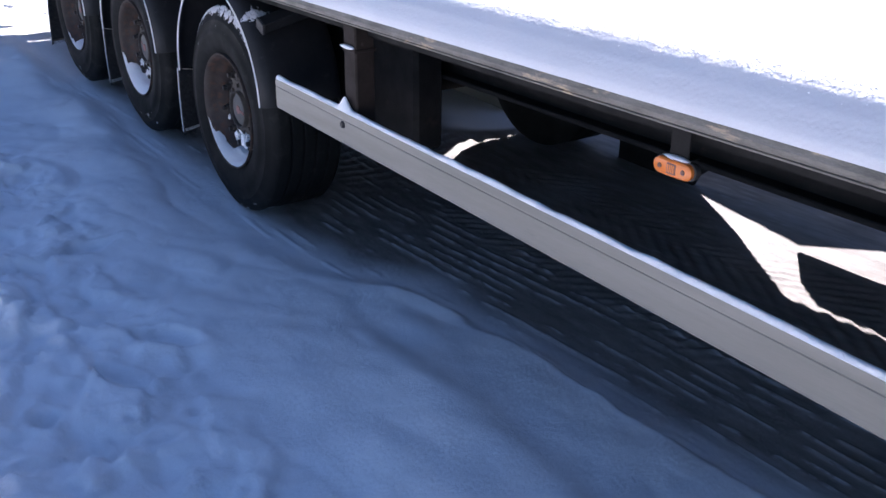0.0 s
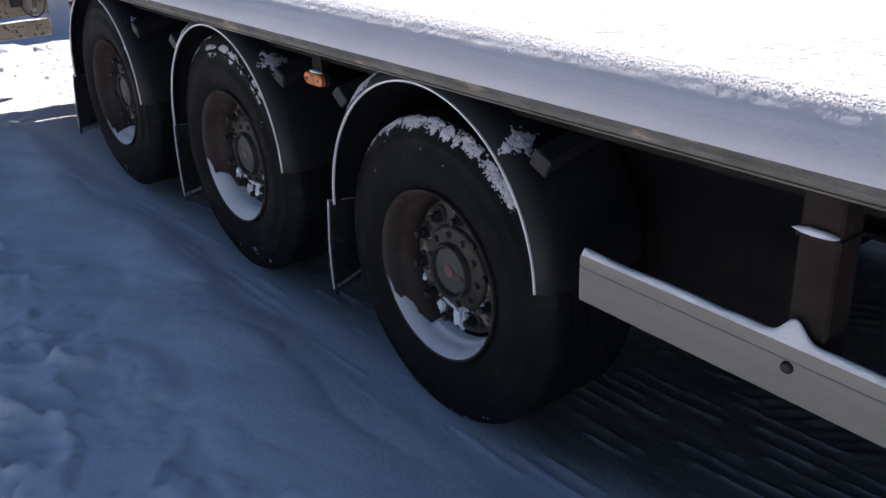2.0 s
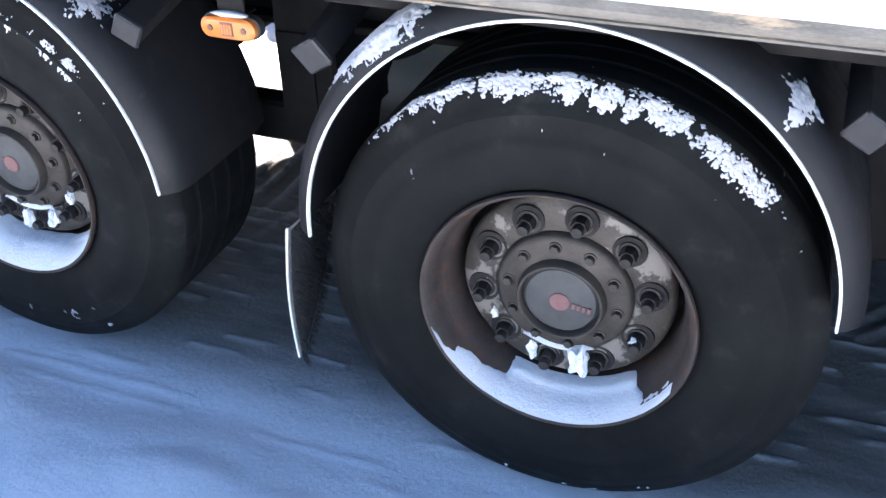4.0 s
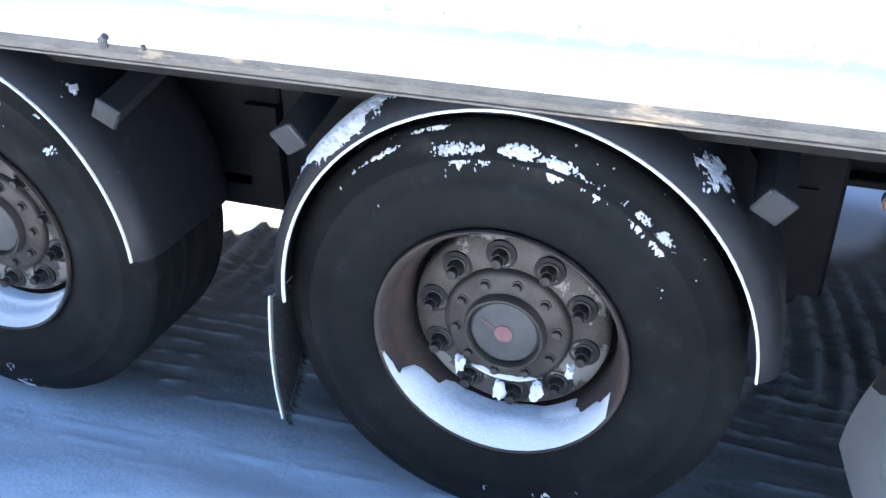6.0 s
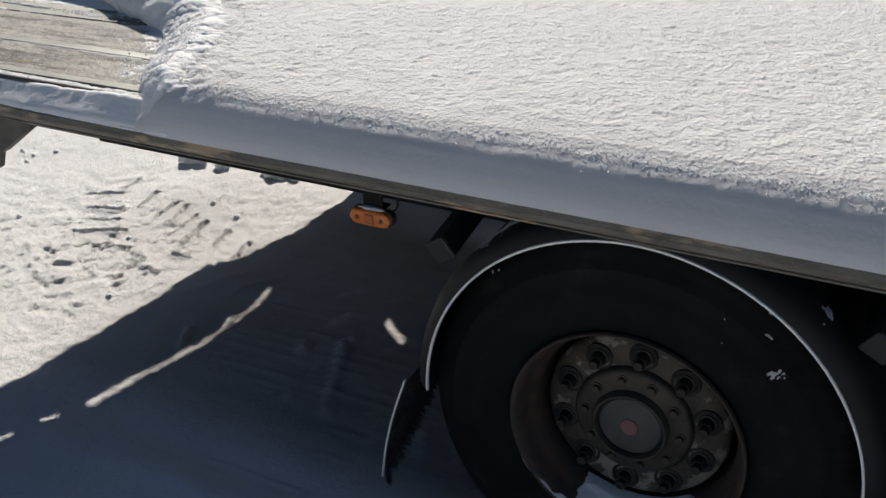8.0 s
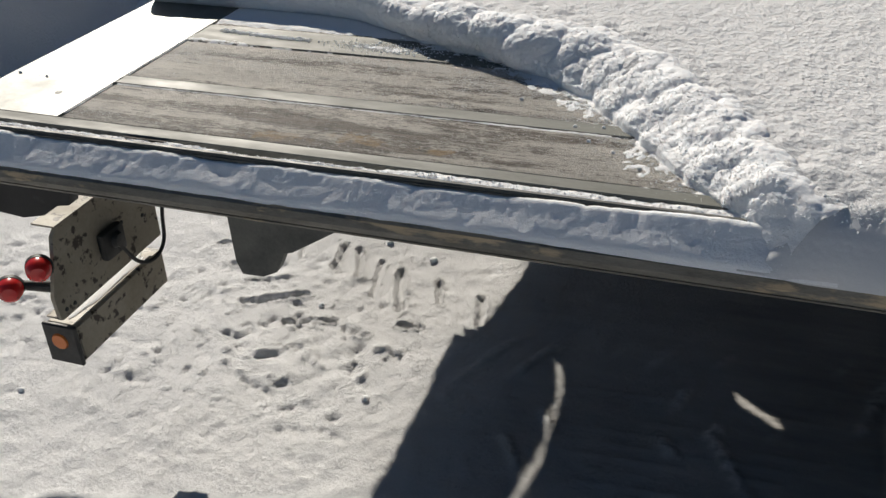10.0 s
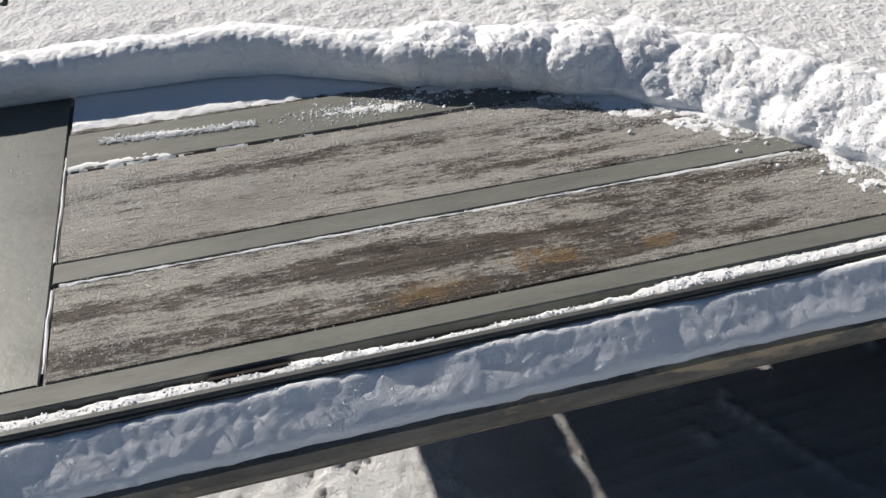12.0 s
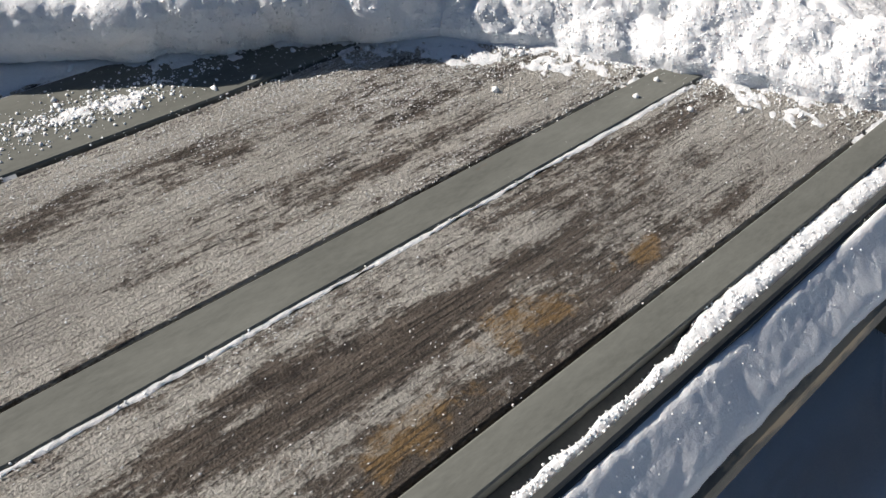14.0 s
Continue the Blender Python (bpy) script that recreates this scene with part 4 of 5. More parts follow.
# black box added to fill the dark gap between first wheel and post
part("gap_filler_box", block((-0.02, 0.56, 0.50), (0.97, 0.715, 1.17), 0.02), BLACK_STEEL, trailer)
# unseen boxes added on the far side to block the sun
part("shade_box", block((1.72, 2.20, 0.69), (2.60, 2.40, 0.838), 0.01), BLACK_STEEL, trailer)
part("shade_box", block((1.62, 2.20, 0.84), (FRONT - 3, 2.44, 1.17), 0.01), BLACK_STEEL, trailer)


# ---- marker lamps under the rail ----
def make_marker_lamp(at):
    lamp = thing("marker_lamp", "oval amber side marker lamp on a bracket under the rail", "lamp", "side marker lamps", at=at)
    w, h = 0.040, 0.0215
    outline = []
    for k in range(24):
        a = math.tau * k / 24
        outline.append((math.copysign(w, math.cos(a)) * (1 if abs(math.cos(a)) > 1e-6 else 0) + h * math.cos(a), h * math.sin(a)))

    def slab(grow, y0, y1, dome=0.0):
        bm = bmesh.new()
        c0 = [bm.verts.new((x * grow, y0, z * grow)) for x, z in outline]
        c1 = [bm.verts.new((x * grow, y1, z * grow)) for x, z in outline]
        c2 = [bm.verts.new((x * grow * 0.9, y1 - dome, z * grow * 0.8)) for x, z in outline]
        for p, q in ((c0, c1), (c1, c2)):
            for j in range(24):
                bm.faces.new((p[j], p[(j + 1) % 24], q[(j + 1) % 24], q[j]))
        bm.faces.new(c2)
        bm.faces.new(c0[::-1])
        bmesh.ops.recalc_face_normals(bm, faces=bm.faces[:])
        return bm

    part("housing", slab(1.06, 0.020, 0.002, 0.001), RUBBER_BLACK, lamp)
    lens = part("lens", slab(0.98, 0.002, -0.010, 0.004), AMBER, lamp, "amber plastic lens")
    for x in (-0.037, 0.037):
        part("screw", lathe([(0.0001, -0.0165), (0.006, -0.0160), (0.007, -0.013)], 14), AMBER_DARK, lens, at=pose(x, 0, 0))
    part("lens_rib", block((-0.0145, -0.0152, -0.014), (0.0145, -0.0130, 0.014), 0.001), AMBER_DARK, lens)
    for k in range(4):
        part("lens_mark", block((-0.011 + 0.006 * k, -0.0164, -0.010), (-0.0075 + 0.006 * k, -0.0150, 0.010)), AMBER, lens)
    part("bracket", join(block((-0.030, 0.010, 0.018), (0.030, 0.014, 0.115), 0.001), block((-0.030, 0.014, 0.020), (0.030, 0.052, 0.024), 0.001)), BLACK_STEEL, lamp)
    part("cap_snow", blob(1, 3, (0.040, 0.012, 0.006), 0.25), SNOW, lamp, at=pose(0, 0.004, 0.024))
    return lamp


for x, z in ((-0.666, 1.0745), (2.851, 1.066), (6.3, 1.07)):
    make_marker_lamp(pose(x, 0.085, z))
rear_marker = make_marker_lamp(pose(-3.556, 0.175, 1.037))
wire = bpy.data.curves.new("wire", "CURVE")
wire.dimensions = "3D"
wire.bevel_depth = 0.003
sp = wire.splines.new("BEZIER")
sp.bezier_points.add(2)
for bp, co in zip(sp.bezier_points, ((0.01, 0.03, 0.0), (0.062, 0.03, 0.03), (0.045, 0.03, 0.085))):
    bp.co = co
    bp.handle_left_type = bp.handle_right_type = "AUTO"
wire.materials.append(RUBBER_BLACK)
wire_ob = new("wire", wire)
wire_ob.parent = rear_marker

# ---- rear end: lamp panel, underrun bar, brackets ----
PANEL_X = -5.975


def bracket_plate(points, y0, y1):
    bm = bmesh.new()
    a = [bm.verts.new((x, y0, z)) for x, z in points]
    b = [bm.verts.new((x, y1, z)) for x, z in points]
    n = len(points)
    for j in range(n):
        bm.faces.new((a[j], a[(j + 1) % n], b[(j + 1) % n], b[j]))
    bm.faces.new(a[::-1])
    bm.faces.new(b)
    bmesh.ops.recalc_face_normals(bm, faces=bm.faces[:])
    bmesh.ops.bevel(bm, geom=bm.edges[:], offset=0.002, segments=1, affect="EDGES")
    return bm


panel = extrude_profile([(0.172, 0.665), (0.168, 0.74), (0.203, 0.836), (0.222, 0.905), (0.245, 0.925), (0.67, 0.925), (0.67, 0.665)], PANEL_X - 0.013, PANEL_X)
lamp_panel = part("lamp_panel", panel, DIRTY_PLATE, trailer, "cream lamp panel spattered with dark dirt")
part("panel_top", block((PANEL_X - 0.075, 0.235, 0.926), (PANEL_X + 0.001, 0.67, 0.932), 0.001), DIRTY_PLATE, lamp_panel)
part("panel_foot", block((PANEL_X - 0.06, 0.18, 0.659), (PANEL_X - 0.001, 0.67, 0.6645), 0.001), DIRTY_PLATE, lamp_panel)
part("cable_boot", block((PANEL_X + 0.001, 0.375, 0.735), (PANEL_X + 0.030, 0.475, 0.825), 0.014, 2), RUBBER_BLACK, lamp_panel)
part("boot_cap", lathe([(0.0001, -0.016), (0.020, -0.014), (0.026, 0.0)], 18), RUBBER_BLACK, lamp_panel, at=pose(PANEL_X + 0.034, 0.425, 0.79, 0, 0, 90))
for y, z in ((0.20, 0.685), (0.235, 0.683), (0.50, 0.80), (0.60, 0.77), (0.63, 0.86)):
    part("panel_rivet", lathe([(0.0001, -0.004), (0.006, -0.003), (0.007, 0.0)], 10), RUBBER_BLACK, lamp_panel, at=pose(PANEL_X + 0.0005, y, z, 0, 0, 90))
bar = block((PANEL_X - 0.105, 0.215, 0.485), (PANEL_X, 0.66, 0.612), 0.006)
underrun = part("underrun_bar", bar, DIRTY_PLATE, trailer, "square cream underrun bar with a dark end cap")
part("end_cap", block((PANEL_X - 0.110, 0.198, 0.480), (PANEL_X + 0.005, 0.2145, 0.618), 0.005), RUBBER_BLACK, underrun)
part("reflector", lathe([(0.0001, -0.006), (0.024, -0.005), (0.027, 0.0)], 24), AMBER, underrun, "round orange reflector", at=pose(PANEL_X - 0.055, 0.1975, 0.562))
part("bar_snow", blob(1, 9, (0.03, 0.19, 0.006), 0.3, 3), SNOW, underrun, at=pose(PANEL_X - 0.05, 0.43, 0.612))
for k, (x, y, z) in enumerate(((-5.985, 0.155, 0.845), (-6.065, 0.118, 0.788))):
    part("lamp_arm", rod((PANEL_X - 0.02, 0.20, z - 0.03), (x + 0.004, y + 0.03, z - 0.004), 0.018, 12, 0.013), RUBBER_BLACK, lamp_panel)
    part("end_lamp", lathe([(0.0001, -0.034), (0.020, -0.031), (0.030, -0.020), (0.034, -0.004), (0.034, 0.012), (0.026, 0.020), (0.0001, 0.022)], 22), RED, lamp_panel, "small red end-outline lamp", at=pose(x, y, z, 0, 0, 35))
    part("lamp_ring", lathe([(0.026, 0.012), (0.0355, 0.006), (0.0355, 0.020), (0.024, 0.026)], 22), RUBBER_BLACK, lamp_panel, at=pose(x, y, z, 0, 0, 35))
part("panel_hanger", bracket_plate([(-5.955, 0.80), (-5.90, 0.80), (-5.86, 0.95), (-5.80, 1.17), (-5.955, 1.17)], 0.672, 0.690), BROWN_STEEL, trailer)


# plates added on the far side, their outlines cut to shape the sun patches
part("shade_plate", bracket_plate([(-6.03, 1.14), (-5.70, 0.86), (-5.33, 0.475), (-5.06, 0.13), (-3.78, 0.11), (-3.78, 1.14)], 2.405, 2.435), BLACK_STEEL, trailer)
part("shade_plate", bracket_plate([(0.45, -0.03), (1.03, -0.03), (1.07, 0.06), (1.35, 0.31), (1.68, 0.70), (1.70, 1.17), (0.45, 1.17)], 2.405, 2.435), BLACK_STEEL, trailer)
part("shade_plate", bracket_plate([(1.73, 0.26), (1.74, 0.48), (1.82, 0.60), (6.0, 0.64), (6.0, 0.26)], 2.405, 2.435), BLACK_STEEL, trailer)
part("hanging_bracket", bracket_plate([(-5.545, 1.17), (-5.530, 0.80), (-5.515, 0.760), (-5.450, 0.762), (-5.405, 0.785), (-5.375, 0.850), (-5.352, 0.856), (-5.16, 0.978), (-5.05, 1.17)], 0.396, 0.436), RAIL_DARK, trailer, "dark grey bracket plate under the deck")
part("rear_gusset", bracket_plate([(-6.10, 1.17), (-6.10, 0.985), (-6.02, 0.978), (-5.95, 0.995), (-5.90, 1.030), (-5.86, 1.038), (-5.82, 1.17)], 0.19, 0.23), PLASTIC, trailer, "grey gusset plate at the rear corner")
cable = bpy.data.curves.new("cable", "CURVE")
cable.dimensions = "3D"
cable.bevel_depth = 0.006
sp = cable.splines.new("BEZIER")
pts = ((-5.945, 0.43, 0.77), (-5.93, 0.52, 0.655), (-5.92, 0.59, 0.665), (-5.93, 0.64, 0.76), (-5.93, 0.665, 0.88), (-5.90, 0.67, 1.0))
sp.bezier_points.add(len(pts) - 1)
for bp, co in zip(sp.bezier_points, pts):
    bp.co = co
    bp.handle_left_type = bp.handle_right_type = "AUTO"
cable.materials.append(RUBBER_BLACK)
cable_ob = new("cable", cable)
cable_ob.parent = trailer
# rope hook left on the rail
part("rope_hook", join(rod((-2.236, -0.003, 1.226), (-2.236, -0.005, 1.246), 0.009, 10), rod((-2.236, -0.005, 1.242), (-2.226, -0.006, 1.251), 0.008, 10)), RAIL_DARK, trailer)
part("hook_stub", rod((-2.14, -0.003, 1.230), (-2.14, -0.004, 1.240), 0.005, 10), RAIL_DARK, trailer)
part("groove_bar", block((-5.583, 0.106, 1.288), (-5.466, 0.1175, 1.2995), 0.003), BROWN_STEEL, trailer, "short brown bar in the edge groove")


# ---- snow on the deck ----
CUT_X = [-9, -6.2, -5.86, -5.5, -5.38, -5.25, -5.10, -4.97, -4.86, -4.74, -4.65, -4.53, -4.46, -4.40, -4.33, -4.26, -4.17]
CUT_Y = [1.04, 1.035, 1.035, 1.025, 1.00, 0.93, 0.850, 0.805, 0.755, 0.685, 0.615, 0.470, 0.368, 0.285, 0.195, 0.10, -0.20]


def snow_edge(X, Y):
    """How far a place lies behind the edge of the swept corner, in metres."""
    xs = np.linspace(-6.6, -4.17, 100)
    ys = np.interp(xs, CUT_X, CUT_Y)
    d = np.full(X.shape, 9.0)
    for x, y in zip(xs, ys):
        d = np.minimum(d, np.hypot(X - x, Y - y))
    inside = (X > -4.17) | (Y > np.interp(X, CUT_X, CUT_Y))
    return np.where(inside, d, -d)


def deck_snow_height(X, Y):
    edge = Y
    front = np.interp(edge, [0.0, 0.004, 0.018, 0.05, 0.085, 0.105, 0.14, 0.22, 0.40, 0.8], [1.236, 1.252, 1.272, 1.308, 1.338, 1.349, 1.356, 1.361, 1.367, 1.372])
    rear = np.interp(edge, [0.0, 0.004, 0.018, 0.045, 0.062, 0.09, 0.14, 0.22, 0.40, 0.8], [1.236, 1.254, 1.278, 1.310, 1.324, 1.339, 1.352, 1.359, 1.366, 1.371])
    top = rear + (front - rear) * step(X, 0.3, 2.0)
    back = WIDTH - Y
    top = np.minimum(top, np.interp(back, [0, 0.05, 0.12, 0.3], [1.2425, 1.30, 1.34, 1.37]))
    lee = step(Y, 0.04, 0.12)
    grain = fbm(X, Y, 0.022, 2) * 0.0085 + fbm(X, Y, 0.07, 2) * 0.003 + fbm(X, Y, 0.5, 2) * 0.006
    top = top + grain * (0.10 + 0.25 * lee + 0.65 * step(Y, 0.12, 0.26)) - 0.002
    # crusty crest above the rail
    top = top + (0.003 * fbm(X, Y, 0.05, 2) + 0.0035 * fbm(X, Y, 0.020, 2)) * np.exp(-((Y - 0.085 - 0.02 * step(X, 0.3, 2.0)) / 0.035) ** 2)
    d = snow_edge(X, Y)
    floor = np.where(Y < 0.13, np.interp(Y, [0, 0.012, 0.075, 0.09, 0.13], [1.2425, 1.250, 1.272, 1.285, 1.285]), DECK - 0.004)
    # it sinks away behind the broken face, which is a sheet of its own
    Z = floor + (top - floor) * step(d, 0.02, 0.12) + 0.016 * np.exp(-((d - 0.16) / 0.09) ** 2) * np.clip(0.3 + 2.0 * fbm(X, Y, 0.09, 3), 0, 1.2) * step(Y, 0.05, 0.2)
    # tumbled lumps behind the broken edge
    by = (d > 0.02) & (d < 0.42) & (Y > 0.03)
    at = np.stack([X[by], Y[by], 0.3 * Z[by]], -1)
    at[:, 0] += 0.02 * fbm(at[:, 0], at[:, 1], 0.05, 2)
    lump = 0.022 * (tufts(at, 0.075) - 0.6) * step(fbm(at[:, 0], at[:, 1], 0.2, 2), -0.12, 0.12) + 0.010 * (tufts(at + 2.2, 0.030) - 0.6)
    Z[by] += lump * step(d[by], 0.02, 0.10) * (1 - step(d[by], 0.22, 0.42)) * step(X[by], -5.6, -5.1) * step(Y[by], 0.03, 0.12)
    return Z, d


xs = np.concatenate([np.arange(REAR + 0.004, -3.9, 0.0070), np.arange(-3.9, 3.1, 0.0092), np.arange(3.1, 4.6, 0.03), np.arange(4.6, FRONT, 0.12)])
ys = np.concatenate([np.arange(0.0, 0.16, 0.0050), np.arange(0.16, 1.15, 0.0080), np.arange(1.15, 2.40, 0.015), np.arange(2.40, WIDTH + 0.004, 0.006)])
ys[-1] = WIDTH
SX, SY = np.meshgrid(xs, ys, indexing="ij")
SZ, SD = deck_snow_height(SX, SY)
# openings cut in the snow, shaped to the sun's streak and spot below
slot_x = -5.798 - 0.155 * (2.58 - SY) + 0.006 * fbm(SY, SY * 0, 0.12, 3)
slot_gap = ((SY > 1.03) & (SY < 1.36)) | ((SY > 1.47) & (SY < 1.55)) | ((SY > 1.655) & (SY < 2.52))
open_slot = (np.abs(SX - slot_x) < 0.017 + 0.020 * fbm(SY, SY * 0 + 4, 0.12, 3)) & slot_gap
open_hole = (np.abs(0.881 * (SX + 5.150) - 0.472 * (SY - 2.492)) < 0.062) & (np.abs(0.472 * (SX + 5.150) + 0.881 * (SY - 2.492)) < 0.015)
deck_snow = new("deck_snow", sheet("deck_snow", SX, SY, SZ, (SD > 0.03) & ~open_slot & ~open_hole, DECK_SNOW))
tagged(deck_snow, "deep granular snow lying on the trailer deck, swept off one corner", "snow", kind="stuff")

# the broken face of the snow along the swept corner: steep in the shade, crumbled to a slope at its open end
fx = np.interp(np.linspace(0, 1, 400), np.linspace(0, 1, len(CUT_X) - 1), [REAR + 0.01] + CUT_X[2:])
fy = np.where(fx < -4.26, np.interp(fx, CUT_X, CUT_Y), np.interp(fx, [-4.26, -4.17], [0.10, 0.0]))
for _ in range(30):
    fx[1:-1] = (fx[:-2] + 2 * fx[1:-1] + fx[2:]) / 4
    fy[1:-1] = (fy[:-2] + 2 * fy[1:-1] + fy[2:]) / 4
run = np.concatenate([[0], np.cumsum(np.hypot(np.diff(fx), np.diff(fy)))])
FS = np.arange(0, run[-1], 0.0035)
fx, fy = np.interp(FS, run, fx), np.interp(FS, run, fy)
wander = (0.035 * fbm(FS, FS * 0 + 2, 0.16, 3) + 0.02 * fbm(FS, FS * 0 + 6, 0.035, 2)) * step(fx, -5.3, -5.0) * step(fy, 0.05, 0.2)
tx, ty = np.gradient(fx), np.gradient(fy)
tl = np.hypot(tx, ty)
fx, fy = fx - wander * 0.75, fy - wander * 0.6
FV = np.linspace(0, 1.5, 76)
open_end = step(fx, -4.95, -4.62)
clumpy = step(fx, -5.22, -5.05) * (1 - step(fx, -4.75, -4.6))
wide = (0.040 + 0.125 * open_end + 0.03 * clumpy)[:, None] * ((1 + 0.5 * fbm(fx, fx * 0, 0.25, 2)) * (0.5 + 0.5 * step(fy, 0.08, 0.30)))[:, None]
V = np.repeat(FV[None, :], len(FS), 0)
V1 = np.minimum(V, 1)
over = np.maximum(V - 1, 0)
run_in = wide * (V1 ** 4 * (1 - 0.85 * open_end)[:, None] + 0.85 * open_end[:, None] * V1) + over * 0.22 + (1 - open_end)[:, None] * 0.024 * (1 - step(V, 0.0, 0.45))
BX = fx[:, None] - (ty / tl)[:, None] * run_in
BY = fy[:, None] + (tx / tl)[:, None] * run_in
rim = np.interp(BY, [0.0, 0.004, 0.018, 0.045, 0.062, 0.09, 0.14, 0.22, 0.40, 0.8], [1.236, 1.254, 1.278, 1.310, 1.324, 1.339, 1.352, 1.359, 1.366, 1.374])
foot = np.where(BY < 0.13, np.interp(BY, [0, 0.012, 0.075, 0.09, 0.13], [1.2425, 1.250, 1.272, 1.285, 1.285]), DECK - 0.003)
BZ = foot + (rim + ((0.012 + 0.022 * fbm(FS, FS * 0 + 9, 0.16, 2)) * (1 - open_end))[:, None] + 0.006 - foot) * (np.sin(np.pi / 2 * V1) * (1 - 0.6 * open_end)[:, None] + 0.6 * open_end[:, None] * V1 ** 1.3 * (1.6 - 0.6 * V1)) - 0.05 * over
P = np.stack([BX, BY, BZ], -1)
du, dv = np.gradient(P, axis=0), np.gradient(P, axis=1)
N = np.cross(du, dv)
N /= np.linalg.norm(N, axis=-1, keepdims=True)
out = np.stack([np.repeat((ty / tl)[:, None], len(FV), 1), np.repeat((-tx / tl)[:, None], len(FV), 1), np.full(V.shape, 0.6)], -1)
N *= np.where((N * out).sum(-1, keepdims=True) < 0, -1, 1)
rough_face = (0.72 + 0.28 * np.maximum(open_end * 0.9, clumpy))[:, None]
fade = step(V, 0.0, 0.12) * (1 - step(V, 1.2, 1.5)) * step(BY, -0.03, 0.16)
Q = P + 0.012 * np.stack([billow(P + 8.1, 0.05, 2), billow(P + 2.9, 0.05, 2), billow(P + 6.4, 0.05, 2)], -1)
puffs = rough_face * ((0.034 + 0.018 * clumpy)[:, None] * (tufts(Q, 0.105) - 0.62) + 0.015 * (tufts(Q + 3.3, 0.044) - 0.62)) + (0.45 + 0.55 * rough_face) * (0.0075 * (tufts(Q + 1.7, 0.019) - 0.62) + 0.0035 * (billow(P + 5.1, 0.008, 2) - 0.5))
P = P + N * (puffs * fade)[..., None]
P[..., 2] = np.maximum(P[..., 2], foot - 0.002)
flip = P[:, ::-1]
face_me = sheet("broken_face", flip[..., 0], flip[..., 1], flip[..., 2], np.ones(V.shape, bool), POWDER)
tagged(new("broken_face", face_me), "fluffy broken edge of the snow round the swept corner", "snow", kind="stuff")
FACE = P

# strip of snow on the rail's ledge beside the swept corner
lx = np.arange(REAR + 0.01, -4.06, 0.004)
lw = np.linspace(0, 1, 24)
LX, LW = np.meshgrid(lx, lw, indexing="ij")
LK = step(LX, -4.80, -4.25)
LY = 0.010 * (1 - LK) + (0.070 + 0.010 * LK) * LW + 0.005 * fbm(LX, LW * 0.1, 0.03, 3) * (1 - LW) * (1 - LK)
LZ = 1.237 + np.interp(LW, [0, 0.06, 0.25, 0.6, 0.85, 1.0], [0.0, 0.010, 0.020, 0.037, 0.051, 0.053]) * (1 + 0.30 * fbm(LX, LY, 0.14, 3) + 0.25 * LK)
puff = np.stack([LX, LY, LZ], -1)
LZ = LZ + step(LW, 0.0, 0.15) * (0.5 + 0.5 * LW) * (0.004 * (tufts(puff, 0.085) - 0.6) + 0.0045 * (tufts(puff + 2.0, 0.026) - 0.6) + 0.0012 * (billow(puff + 4.0, 0.007, 1) - 0.5))
LZ[:, -1] -= 0.03 * step(fbm(lx, lx * 0 + 3, 0.2, 3), -0.2, 0.2)
ledge_snow = new("ledge_snow", sheet("ledge_snow", LX, LY, LZ, np.ones(LX.shape, bool), POWDER))
tagged(ledge_snow, "strip of wind-packed snow on the rail ledge", "snow", kind="stuff")
# snow left in the edge groove
gx = np.arange(REAR + 0.01, -4.10, 0.006)
GXX, GWW = np.meshgrid(gx, np.linspace(0, 1, 11), indexing="ij")
wide = np.clip(0.72 + 1.3 * fbm(gx, gx * 0 + 8, 0.35, 3) + 0.5 * step(gx, -4.95, -4.85) + 0.25 * fbm(gx, gx * 0 + 5, 0.02, 2), 0.28, 1.05)[:, None]
GYY = 0.0935 + 0.029 * wide * GWW + 0.003 * fbm(GXX, GWW * 0.05, 0.02, 2) * GWW
GZZ = 1.2855 + (0.0125 + 0.008 * fbm(GXX, GYY, 0.09, 3) + 0.005 * fbm(GXX, GYY, 0.010, 2)) * np.clip(np.sin(np.pi * GWW), 0, 1) ** 0.12
gap = (gx > -5.575) & (gx < -5.472)
GZZ = GZZ - 0.0015 * gap[:, None]
keep = (fbm(GXX, GXX * 0 + 2, 0.22, 3) > -0.34)
groove_snow = new("groove_snow", sheet("groove_snow", GXX, GYY, GZZ, keep, SNOW))
tagged(groove_snow, "thin line of bright snow in the deck's edge groove", "snow", kind="stuff")

# ragged grains that make up the broken faces and edges of the snow
def ragged(level, seed):
    bm = bmesh.new()
    bmesh.ops.create_icosphere(bm, subdivisions=level, radius=1)
    off = Vector((seed * 3.1, seed * 7.7, seed * 1.9))
    co = np.array([tuple(v.co * (1 + 0.75 * noise.fractal(v.co * 2.1 + off, 0.8, 2.0, 4))) for v in bm.verts])
    out = co, np.array([[v.index for v in f.verts] for f in bm.faces])
    bm.free()
    return out


